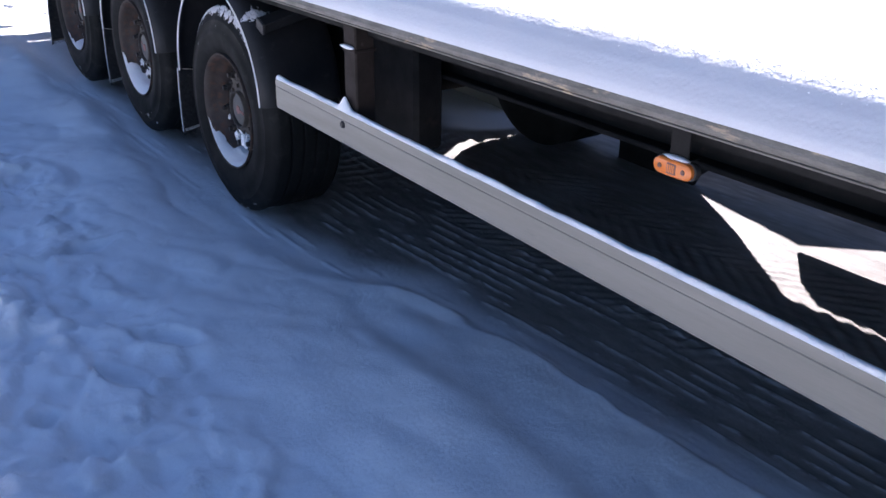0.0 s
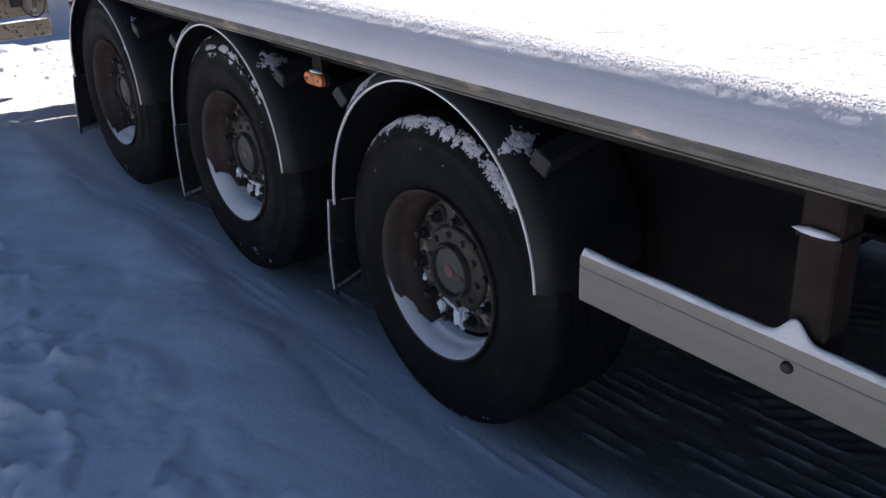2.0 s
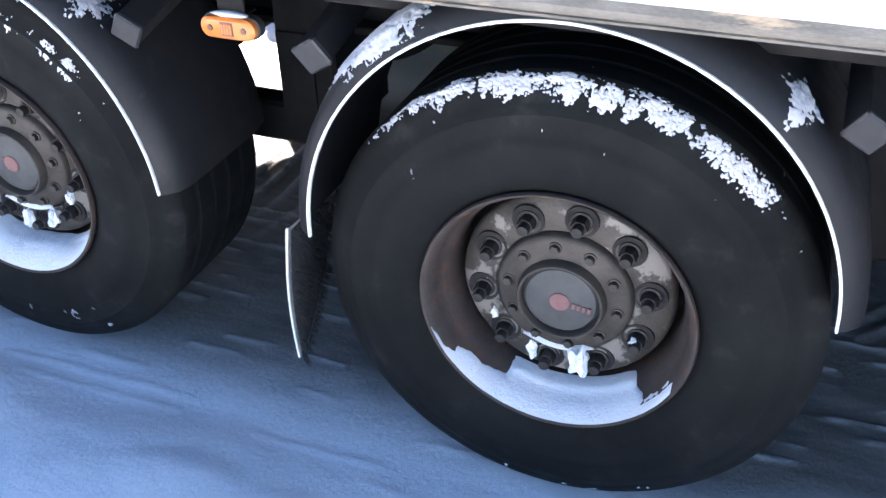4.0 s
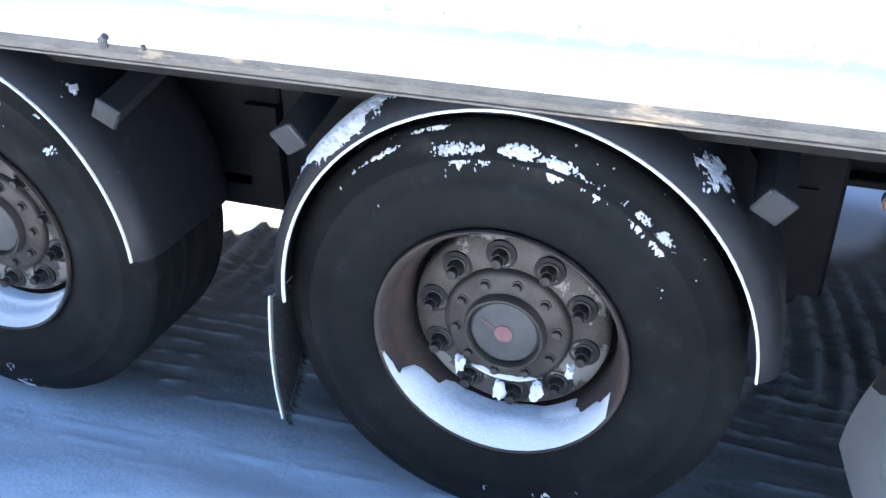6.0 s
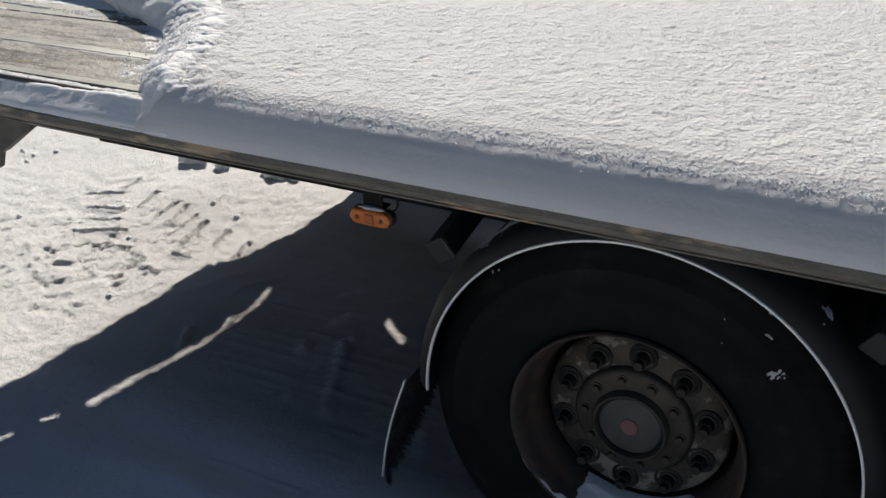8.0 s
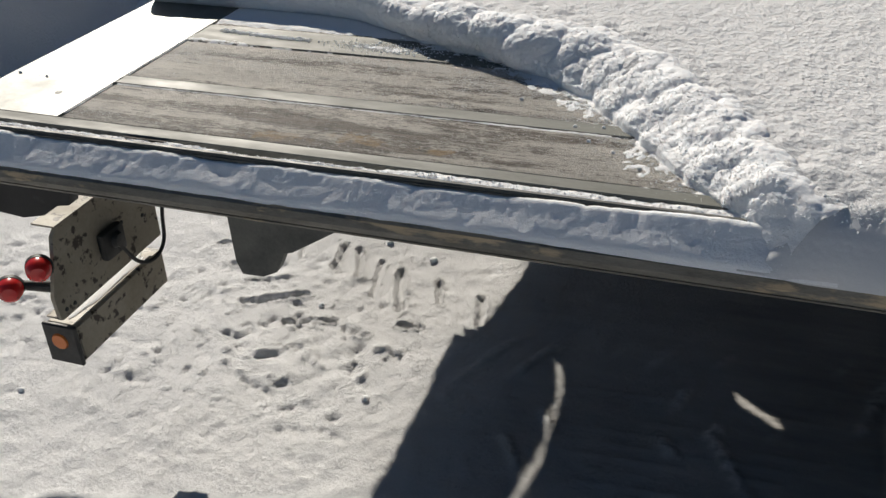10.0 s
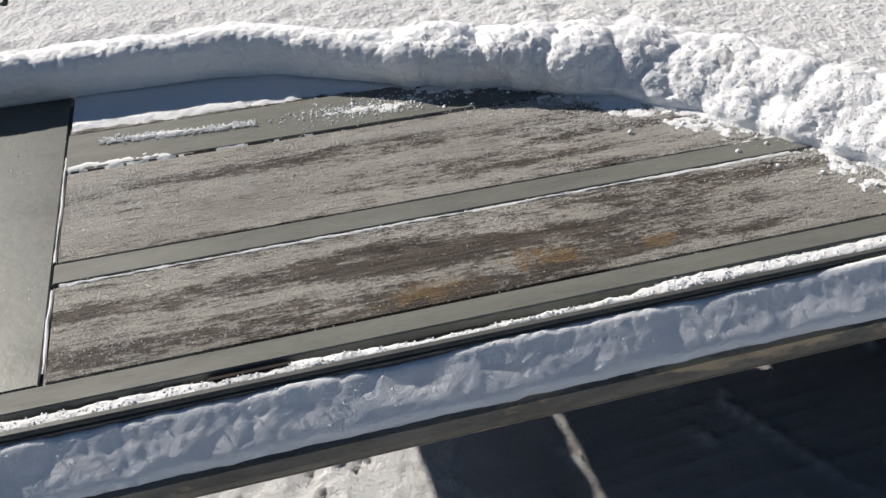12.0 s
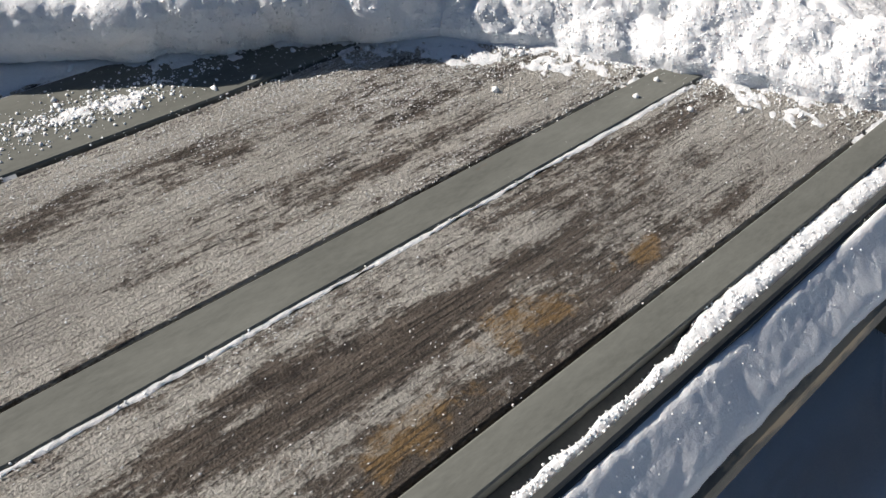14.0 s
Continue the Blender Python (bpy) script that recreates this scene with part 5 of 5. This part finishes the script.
def grains(name, label, px, py, pz, sizes, level, seed, along=1.0):
    kinds = [ragged(level, seed + k) for k in range(10)]
    r = np.random.RandomState(seed)
    vs, fs, base = [], [], 0
    for k in range(len(px)):
        co, f = kinds[k % 10]
        a = r.uniform(0, math.tau)
        c, sn = math.cos(a), math.sin(a)
        p = co * sizes[k]
        if along > 1:
            p = p * (along, 1, 1)
            c, sn = math.cos(0.3 * a - 0.9), math.sin(0.3 * a - 0.9)
        vs.append(np.stack([p[:, 0] * c - p[:, 1] * sn + px[k], p[:, 0] * sn + p[:, 1] * c + py[k], p[:, 2] + pz[k]], -1))
        fs.append(f + base)
        base += len(co)
    me = bpy.data.meshes.new(name)
    me.from_pydata(np.concatenate(vs).tolist(), [], np.concatenate(fs).tolist())
    me.materials.append(GRAIN)
    me.shade_smooth()
    return tagged(new(name, me), label, "snow", kind="stuff")


cr = np.random.RandomState(31)
# loose crumbs on the swept boards
N = 90000
cx, cy = cr.uniform(-6.1, -4.3, N), cr.uniform(0.125, 0.90, N)
cd = snow_edge(cx, cy)
near_seam = np.maximum(np.exp(-((cy - 0.392) / 0.007) ** 2), 0.5 * np.exp(-((cy - 0.77) / 0.035) ** 2)) * (0.3 + 2 * np.clip(fbm(cx, cy * 0, 0.3, 2), 0, 1)) + 0.10 * np.exp(-((cy - 0.168) / 0.008) ** 2)
ok = np.nonzero((cd < -0.003) & (cr.rand(N) < 0.003 + 0.70 * np.exp(cd / 0.035) + 0.22 * np.exp(cd / 0.09) + 0.30 * near_seam + 0.12 * np.exp(-((cy - 0.455) / 0.012) ** 2) * step(cx, -5.0, -4.7)))[0]
size = 0.0005 + 0.0009 * cr.rand(len(ok)) ** 2 + 0.0013 * np.exp(cd[ok] / 0.04) * cr.rand(len(ok)) ** 2 + 0.004 * (cr.rand(len(ok)) < 0.004)
grains("snow_crumbs", "loose snow crumbs scattered on the boards", cx[ok], cy[ok], DECK + 0.1 * size, size, 1, 41)
# rime grains standing on the boards, in streaks along the grain
N = 60000
cx, cy = cr.uniform(-5.79, -4.36, N), cr.uniform(0.172, 0.738, N)
cd = snow_edge(cx, cy)
thick = -0.22 + 1.5 * fbm(cx * 0.25, cy * 2.4, 0.13, 3) + 0.8 * fbm(cx * 0.5, cy, 0.035, 2) + 0.30 * step(cy, 0.40, 0.50) + 0.5 * np.exp(cd / 0.10) - 0.22 * step(-cy, -0.38, -0.30) * step(cx, -5.6, -5.2)
on_strip = (cy > 0.390) & (cy < 0.452)
ok = np.nonzero((cd < 0.0) & ~on_strip & (cr.rand(N) < np.clip(thick, 0.02, 0.9)))[0]
size = 0.00045 + 0.00025 * cr.rand(len(ok)) ** 2
grains("rime", "fine rime grains frozen onto the boards", cx[ok], cy[ok], np.full(len(ok), DECK - 0.0014), size, 1, 53, 2.4)
N = 15000
i, j = cr.randint(0, FACE.shape[0], N), cr.randint(2, 50, N)
weight = 0.12 + 0.88 * np.maximum(open_end, clumpy)[i]
ok = np.nonzero(cr.rand(N) < weight)[0]
i, j = i[ok], j[ok]
size = 0.0007 + 0.0015 * cr.rand(len(ok)) ** 2.5
at_x, at_y, at_z = FACE[i, j, 0], FACE[i, j, 1], FACE[i, j, 2]
grains("broken_snow", "crumbling broken face of the snow round the swept corner", at_x, at_y, at_z - 0.1 * size, size, 1, 3)
# thin snow left on the boards before the steep face
thin_x, thin_y = np.meshgrid(np.arange(-5.795, -4.20, 0.005), np.arange(0.125, 1.10, 0.004), indexing="ij")
band = np.interp(thin_x, [-5.84, -5.69, -5.49, -5.22, -5.0, -4.86], [0.905, 0.900, 0.886, 0.876, 0.84, 0.78])
back = np.interp(thin_x, CUT_X, CUT_Y) + 0.04
ragged_edge = 0.020 * fbm(thin_x, thin_y, 0.06, 3) + 0.018 * fbm(thin_x, thin_y, 0.012, 2)
cover = np.minimum(thin_y - band, back - thin_y) + ragged_edge + 0.03 * fbm(thin_x * 0.5, thin_y, 0.2, 2)
behind = snow_edge(thin_x, thin_y)
dust = 0.010 + np.where(thin_y > 0.735, 0.55, 0.22) * behind + 0.035 * fbm(thin_x, thin_y, 0.04, 3) + 0.030 * fbm(thin_x, thin_y, 0.011, 2)
# frost that creeps over the wide strip's edge, and crumbs spread over it
lap = np.minimum(thin_y - 0.728, np.interp(thin_x, [-5.84, -5.72, -5.38, -5.1, -4.9], [0.782, 0.776, 0.745, 0.730, 0.72]) - thin_y) + 1.3 * ragged_edge + 0.03 * fbm(thin_x * 0.5, thin_y, 0.08, 2) - 0.006
strewn = 0.030 - 1.3 * np.hypot((thin_x + 5.21) * 0.25, thin_y - 0.805) + 0.055 * fbm(thin_x, thin_y, 0.022, 3) + 0.03 * fbm(thin_x * 0.4, thin_y, 0.06, 2)
left = 0.012 - np.hypot((thin_x + 5.60) * 0.10, thin_y - 0.826 + 0.08 * (thin_x + 5.60)) + 0.012 * fbm(thin_x, thin_y, 0.03, 2)
cover = np.where(thin_y > 0.868, np.maximum(cover, dust), np.maximum(np.maximum(dust, lap), np.maximum(strewn, left)))
surface = np.where((thin_y > 0.740) & (thin_y < 0.886), 1.3015, 1.2985)
thin_z = surface - 0.0015 + np.clip(cover * 0.22, 0, 0.0055) + 0.0020 * fbm(thin_x, thin_y, 0.014, 2) + 0.004 * step(left, 0.0, 0.012)
tagged(new("thin_snow", sheet("thin_snow", thin_x, thin_y, thin_z, cover > 0, SNOW)), "thin patchy snow left on the swept boards", "snow", kind="stuff")
# fringe of grains along the crest above the rail
N = 14000
cx, cy = cr.uniform(-4.4, 4.2, N), cr.normal(0.094, 0.015, N)
cy = cy + 0.022 * step(cx, 0.3, 2.0)
cy = np.clip(cy, 0.05, 0.24)
cz, cd = deck_snow_height(cx[None, :], cy[None, :])
size = 0.0008 + 0.0014 * cr.rand(N) ** 2
ok = np.nonzero(cd[0] > 0.02)[0]
grains("crest_grains", "fine crystalline fringe along the edge of the deck snow", cx[ok], cy[ok], cz[0][ok] + 0.1 * size[ok], size[ok], 0 + 1, 17)
# fuzz on the ledge and in the groove
N = 900
k = cr.randint(0, len(lx), N)
j = np.clip((cr.rand(N) ** 0.7 * 23).astype(int), 2, 22)
size = 0.0005 + 0.0008 * cr.rand(N) ** 2
grains("ledge_grains", "loose snow grains on the rail ledge", LX[k, j] + cr.uniform(-0.004, 0.004, N), LY[k, j] + cr.uniform(-0.003, 0.003, N), LZ[k, j] - 0.0004 + 0.1 * size, size, 1, 23)
k, j = np.nonzero(keep)
pick = cr.randint(0, len(k), 2600)
k, j = k[pick], j[pick]
size = 0.0006 + 0.0013 * cr.rand(2600) ** 2
grains("groove_grains", "fine snow grains on the line of snow in the groove", GXX[k, j] + cr.uniform(-0.003, 0.003, 2600), GYY[k, j] + cr.uniform(-0.002, 0.002, 2600), GZZ[k, j] + 0.1 * size, size, 1, 37)
# remains of snow on the strip beside the swept face
N = 2600
cx = np.concatenate([cr.uniform(-5.74, -5.44, 1500), cr.normal(-5.21, 0.09, 1100)])
cy = np.concatenate([0.826 - 0.08 * (cx[:1500] + 5.60) + 0.012 * fbm(cx[:1500], cx[:1500] * 0, 0.05, 2) + cr.normal(0, 0.006, 1500), cr.normal(0.805, 0.020, 1100)])
size = 0.0006 + 0.0022 * cr.rand(N) ** 3
grains("strip_snow", "small ridge of crumbly snow left on a deck strip", cx, cy, DECK + 0.0015 + np.where(np.arange(N) < 1500, 0.0035 * cr.rand(N), 0) + 0.2 * size, size, 1, 29)
# white line along the middle seam
sx = np.arange(-5.79, -4.52, 0.003)
SXX, SWW = np.meshgrid(sx, np.linspace(0, 1, 5), indexing="ij")
SYY = 0.3915 + 0.0062 * (SWW - 0.5) * (1 + 2.2 * fbm(SXX, SXX * 0, 0.05, 3) + 1.0 * fbm(SXX, SWW * 0.004, 0.008, 1) + 1.0 * step(SXX, -4.9, -4.6)) + 0.003 * fbm(SXX, SXX * 0 + 5, 0.06, 2)
SZZ = 1.2982 + 0.0016 * np.sin(np.pi * SWW) ** 0.4 * (0.9 + 1.5 * fbm(SXX, SYY, 0.012, 2))
seam_me = sheet("seam_snow", SXX, SYY, SZZ, fbm(SXX, SXX * 0 + 4, 0.05, 3) > -0.33, SNOW)
tagged(new("seam_snow", seam_me), "thin white line of snow in a deck seam", "snow", kind="stuff")
cx = np.arange(0.19, 0.80, 0.006)
CYY, CWW = np.meshgrid(cx, np.linspace(0, 1, 5), indexing="ij")
CXX = -5.800 + 0.0045 * (CWW - 0.5) * (1 + 1.6 * fbm(CYY, CYY * 0, 0.08, 3)) + 0.004 * fbm(CYY, CYY * 0 + 5, 0.06, 2)
CZZ = 1.2988 + 0.0022 * np.sin(np.pi * CWW) ** 0.4 * (0.9 + fbm(CYY, CYY * 0 + 1, 0.03, 2))
cross_me = sheet("seam_snow", CXX, CYY, CZZ, (np.abs(CYY - 0.42) > 0.04), SNOW)
tagged(new("seam_snow", cross_me), "thin white line of snow across the deck end", "snow", kind="stuff")


# ---- snow on guards, tyres and rims ----
def patch(name, point, us, vs, mask, thick, label, on="snow"):
    """Snow on a curved surface: point(u, v) gives place and normal, mask(u, v) the cover."""
    U, V = np.meshgrid(us, vs, indexing="ij")
    M = mask(U, V)
    P = np.zeros(U.shape + (3,))
    for i in range(U.shape[0]):
        for j in range(U.shape[1]):
            p, n = point(U[i, j], V[i, j])
            h = thick * min(1.0, max(-0.3, M[i, j] * 3.0))
            P[i, j] = p + n * h
    me = sheet(name, P[..., 0], P[..., 1], P[..., 2], M > 0, THIN_SNOW)
    return tagged(new(name, me), label, "snow", kind="stuff")


def on_guard(cx, cz):
    def point(u, v):
        a = radians(u)
        n = Vector((math.cos(a), 0, math.sin(a)))
        r = GUARD_R + float(np.interp(v, [0, 0.006, 0.026, 0.055, 0.10], [0.0, 0.016, 0.036, 0.044, 0.046]))
        return np.array((cx + r * n.x, GUARD_Y + v, cz + r * n.z)), np.array(n)
    return point


def on_tyre(cx, cz):
    prof_r = [0.372, 0.40, 0.44, 0.462, 0.487, 0.507, 0.514, 0.515, 0.515]
    prof_y = [-0.004, -0.003, 0.008, 0.014, 0.024, 0.038, 0.052, 0.08, 0.2]
    run = np.linspace(0, 1, 9)

    def point(u, v):
        a = radians(u)
        r, y = float(np.interp(v, run, prof_r)), float(np.interp(v, run, prof_y))
        n = Vector((math.cos(a) * (0.3 + 0.7 * v), -(1 - v), math.sin(a) * (0.3 + 0.7 * v))).normalized()
        return np.array((cx + r * math.cos(a), WHEEL_Y + y, cz + r * math.sin(a))), np.array(n)
    return point


GZC = GUARD_Z


def crumb(U, V, seed):
    """Fine ragged grain, for the edges of thin snow; U in degrees, V in metres."""
    return 0.46 * fbm(U * 0.0088 + seed, V, 0.014, 3) + 0.24 * fbm(U * 0.0088 + seed * 2, V, 0.0036, 1)


for k, (x, z) in enumerate(AXLES):
    cx = GUARD_X[k]
    patch("mudguard_snow", on_guard(cx, GZC), np.linspace(100, 166, 190), np.linspace(0.004, 0.24, 90),
          lambda U, V, k=k: (0.56, 0.56, 0.12)[k] - ((U - 131 - 60 * (V - 0.1)) / 16) ** 2 * 0.40 - np.abs(V - 0.08 + (U - 134) * 0.0022) * 5.0 + crumb(U, V, 7 + k) + 0.5 * fbm(U * 0.009 + k * 3, V, 0.10, 2),
          0.007, "patchy snow on a mudguard")
    patch("mudguard_snow", on_guard(cx, GZC), np.linspace(26, 60, 110), np.linspace(0.004, 0.20, 80),
          lambda U, V, k=k: (0.30, 0.30, 0.06)[k] - np.abs(U - 47) / 15 - np.abs(V - 0.07) * 5.5 + crumb(U, V, 3 + k) + 0.45 * fbm(U * 0.009 + k, V, 0.07, 2),
          0.006, "small snow patch on a mudguard")
# cover of each tyre: angle, place across the shoulder, size along and across
TYRE_PATCHES = [[(104, 0.60, 24, 0.14), (78, 0.56, 22, 0.16), (128, 0.64, 14, 0.10), (54, 0.55, 16, 0.14)],
                [(100, 0.33, 7, 0.12), (84, 0.36, 7, 0.10), (76, 0.32, 6, 0.09), (67, 0.30, 5, 0.10), (60, 0.31, 4, 0.08), (53, 0.30, 4, 0.10), (44, 0.32, 4, 0.08), (108, 0.62, 5, 0.03), (122, 0.52, 6, 0.03)],
                [(42, 0.2, 3, 0.10), (60, 0.6, 9, 0.05)]]
for k, (x, z) in enumerate(AXLES):
    def cover(U, V, k=k):
        best = np.full(U.shape, -9.0)
        for a, v, du, dv in TYRE_PATCHES[k]:
            best = np.maximum(best, (0.26, 0.40, 0.05)[k] - 0.5 * ((U - a) / du) ** 2 - 0.5 * ((V - v) / dv) ** 2)
        return np.maximum(best, -0.6) + 0.70 * fbm(U * 0.0088 + 5 + k, V * 0.2, 0.014, 3) + 0.45 * fbm(U * 0.0088 + 10 + 2 * k, V * 0.2, 0.0060, 1) + 0.55 * fbm(U * 0.0088 + 15 + 2 * k, V * 0.2, 0.0028, 1) + 0.8 * fbm(U * 0.0088 + 4 * k, V * 0.2, 0.04, 2) - 0.05
    patch("tyre_snow", on_tyre(x, z), np.linspace(30, 142, 680 if k < 2 else 300), np.linspace(0.05, 0.95, 120 if k < 2 else 60), cover, 0.0022, "snow clinging to a tyre shoulder")
    patch("tyre_snow", on_tyre(x, z), np.linspace(250, 300, 200), np.linspace(0.1, 0.95, 50),
          lambda U, V, k=k: -0.30 + 0.9 * crumb(U, V * 0.2, 9 + k) + 0.9 * fbm(U * 0.009 + k * 2, V * 0.2, 0.05, 3),
          0.003, "snow specks low on a tyre wall")


def rim_snow(cx, cz, seed, low):
    """Snow lying in the bottom of a rim, drifted to one side, from the flange's lip back to the disc."""
    us = np.linspace(-0.284, 0.262, 150)
    ys = np.linspace(0, 1, 18)
    U, R = np.meshgrid(us, ys, indexing="ij")
    Y = 0.006 + 0.118 * R
    barrel = np.interp(Y, [0.006, 0.016, 0.045, 0.075, 0.090, 0.15], [0.2925, 0.288, 0.279, 0.272, 0.262, 0.258])
    bottom = -np.sqrt(np.clip(barrel ** 2 - U ** 2, 1e-5, None))
    line = np.interp(U, [-0.285, -0.25, -0.17, -0.117, -0.036, 0.018, 0.10, 0.16, 0.20, 0.24, 0.262], [-0.068, -0.135, -0.205, -0.232, -0.248, -0.249, -0.238, -0.211, -0.178, -0.130, -0.09])
    line = line + 0.020 * fbm(U + seed, U * 0, 0.09, 3) + 0.003 * fbm(U + seed, U * 0 + 3, 0.02, 2)
    full = np.interp(R, [0, 0.08, 0.3, 0.55, 1], [0.0, 0.16, 0.62, 1.0, 1.0])
    gap = line - bottom - low
    rise = np.where(gap > 0, gap * full + 0.003 * fbm(U + seed, Y, 0.016, 2) * step(gap, 0.0, 0.02), np.maximum(gap * 2, -0.02))
    bed = step(U - 0.02 * R + 0.03 * fbm(U + seed, Y, 0.03, 2), -0.19, -0.10) * (1 - step(U + 0.05 * R + 0.02 * fbm(U + seed, Y, 0.03, 2), 0.205, 0.25))
    rise = np.maximum(rise, 0.006 * step(R, 0.05, 0.3) * bed - 0.02 * (1 - bed))
    me = sheet("rim_snow", cx + RIM_FIT * U, Y + WHEEL_Y, cz + RIM_FIT * (bottom + np.clip(rise, -0.02, None)) + 0.0006, (line - bottom > -0.03) & (barrel > np.abs(U)), SNOW)
    return tagged(new("rim_snow", me), "drift of snow lying in a wheel rim", "snow", kind="stuff")


for k, (x, z) in enumerate(AXLES):
    rim_snow(x, z, 3.0 * k, (0.016, 0.0, 0.030)[k])
nut_snow = []
for k, (x, z) in enumerate(AXLES[:2]):
    for j, (dx, dz, s) in enumerate((((-0.058, -0.158, 0.75), (0.050, -0.160, 1.25), (0.165, -0.075, 0.5), (-0.150, -0.075, 0.45)), ((-0.110, -0.118, 0.85), (-0.010, -0.172, 1.0), (0.085, -0.152, 1.0), (0.160, -0.075, 0.65)))[k]):
        nut_snow.append(part("nut_snow", blob(0.020 * s, 10 * k + j, (0.65, 0.7, 1.3), 0.9, 3), SNOW, None, "small clump of snow on a wheel nut", at=pose(x + RIM_FIT * dx, WHEEL_Y + 0.075, z + RIM_FIT * dz)))
        tagged(nut_snow[-1], category="snow", kind="stuff")
    hs = bmesh.new()
    th = np.linspace(radians(236), radians(302), 40)
    rows = []
    for t in th:
        w = 0.005 + 0.005 * float(fbm(np.array([t * 0.3 + k]), np.array([0.0]), 0.05, 2)[0]) + 0.003
        w *= min(1, 6 * min(t - th[0], th[-1] - t) + 0.1)
        rows.append([hs.verts.new((x + RIM_FIT * r * math.cos(t), WHEEL_Y + y, z + RIM_FIT * r * math.sin(t))) for r, y in ((0.156, 0.101), (0.152 - w * 0.2, 0.088), (0.150 - w, 0.083), (0.148 - w * 1.6, 0.088))])
    for p, q in zip(rows, rows[1:]):
        for j in range(3):
            hs.faces.new((p[j], p[j + 1], q[j + 1], q[j]))
    tagged(part("hub_snow", hs, SNOW, None, "curved line of snow on a hub flange"), category="snow", kind="stuff")

# snow along the side guard and on the post clamp
hx = np.arange(0.66, 5.5, 0.012)
HX, HW = np.meshgrid(hx, np.linspace(0, 1, 9), indexing="ij")
HY = 0.045 + 0.026 * HW
HZ = 0.8505 - GUARD_FALL * (HX - 0.655) + (0.014 + 0.012 * fbm(HX, HX * 0, 0.12, 3) + 0.045 * np.exp(-((HX - 1.245) / 0.03) ** 2)) * np.sin(np.pi * HW) ** 0.5
guard_snow = new("guard_snow", sheet("guard_snow", HX, HY, HZ, np.ones(HX.shape, bool), SNOW))
tagged(guard_snow, "thin ridge of snow lying on the side guard", "snow", kind="stuff")
tagged(part("clamp_snow", blob(1, 21, (0.05, 0.012, 0.008), 0.3), SNOW, None, "little snow on a post clamp", at=pose(1.26, 0.068, 1.088)), category="snow", kind="stuff")

# ---- lumps of snow thrown up behind the trailer ----
rnd = random.Random(11)
verts, faces = [], []


def add_blob(co, r, seed, flat=0.6, level=1):
    bm = blob(r, seed, (1, 1, flat), 0.5, level)
    base = len(verts)
    bm.verts.ensure_lookup_table()
    verts.extend([(v.co.x + co[0], v.co.y + co[1], v.co.z + co[2]) for v in bm.verts])
    faces.extend([[v.index + base for v in f.verts] for f in bm.faces])
    bm.free()


for k in range(170):
    if k < 60:
        x, y = rnd.uniform(-6.2, -5.2), rnd.uniform(2.1, 2.7)
    else:
        x, y = rnd.uniform(-8.5, 5), rnd.uniform(2.9, 4.6)
    r = rnd.uniform(0.02, 0.06) if k < 60 else rnd.uniform(0.04, 0.16)
    add_blob((x, y, ground_at(x, y) + r * 0.4), r, 900 + k, 0.85, 2)
for k in range(60):
    x, y = rnd.uniform(-9, -5.3), rnd.uniform(-1.4, 1.9)
    r = rnd.uniform(0.006, 0.018)
    add_blob((x, y, ground_at(x, y) + r * 0.3), r, 2000 + k, 0.8, 1)
me = bpy.data.meshes.new("snow_lumps")
me.from_pydata(verts, [], faces)
me.materials.append(SNOW)
me.shade_smooth()
tagged(new("snow_lumps", me), "thrown-up lumps of snow on the ground", "snow", kind="stuff")
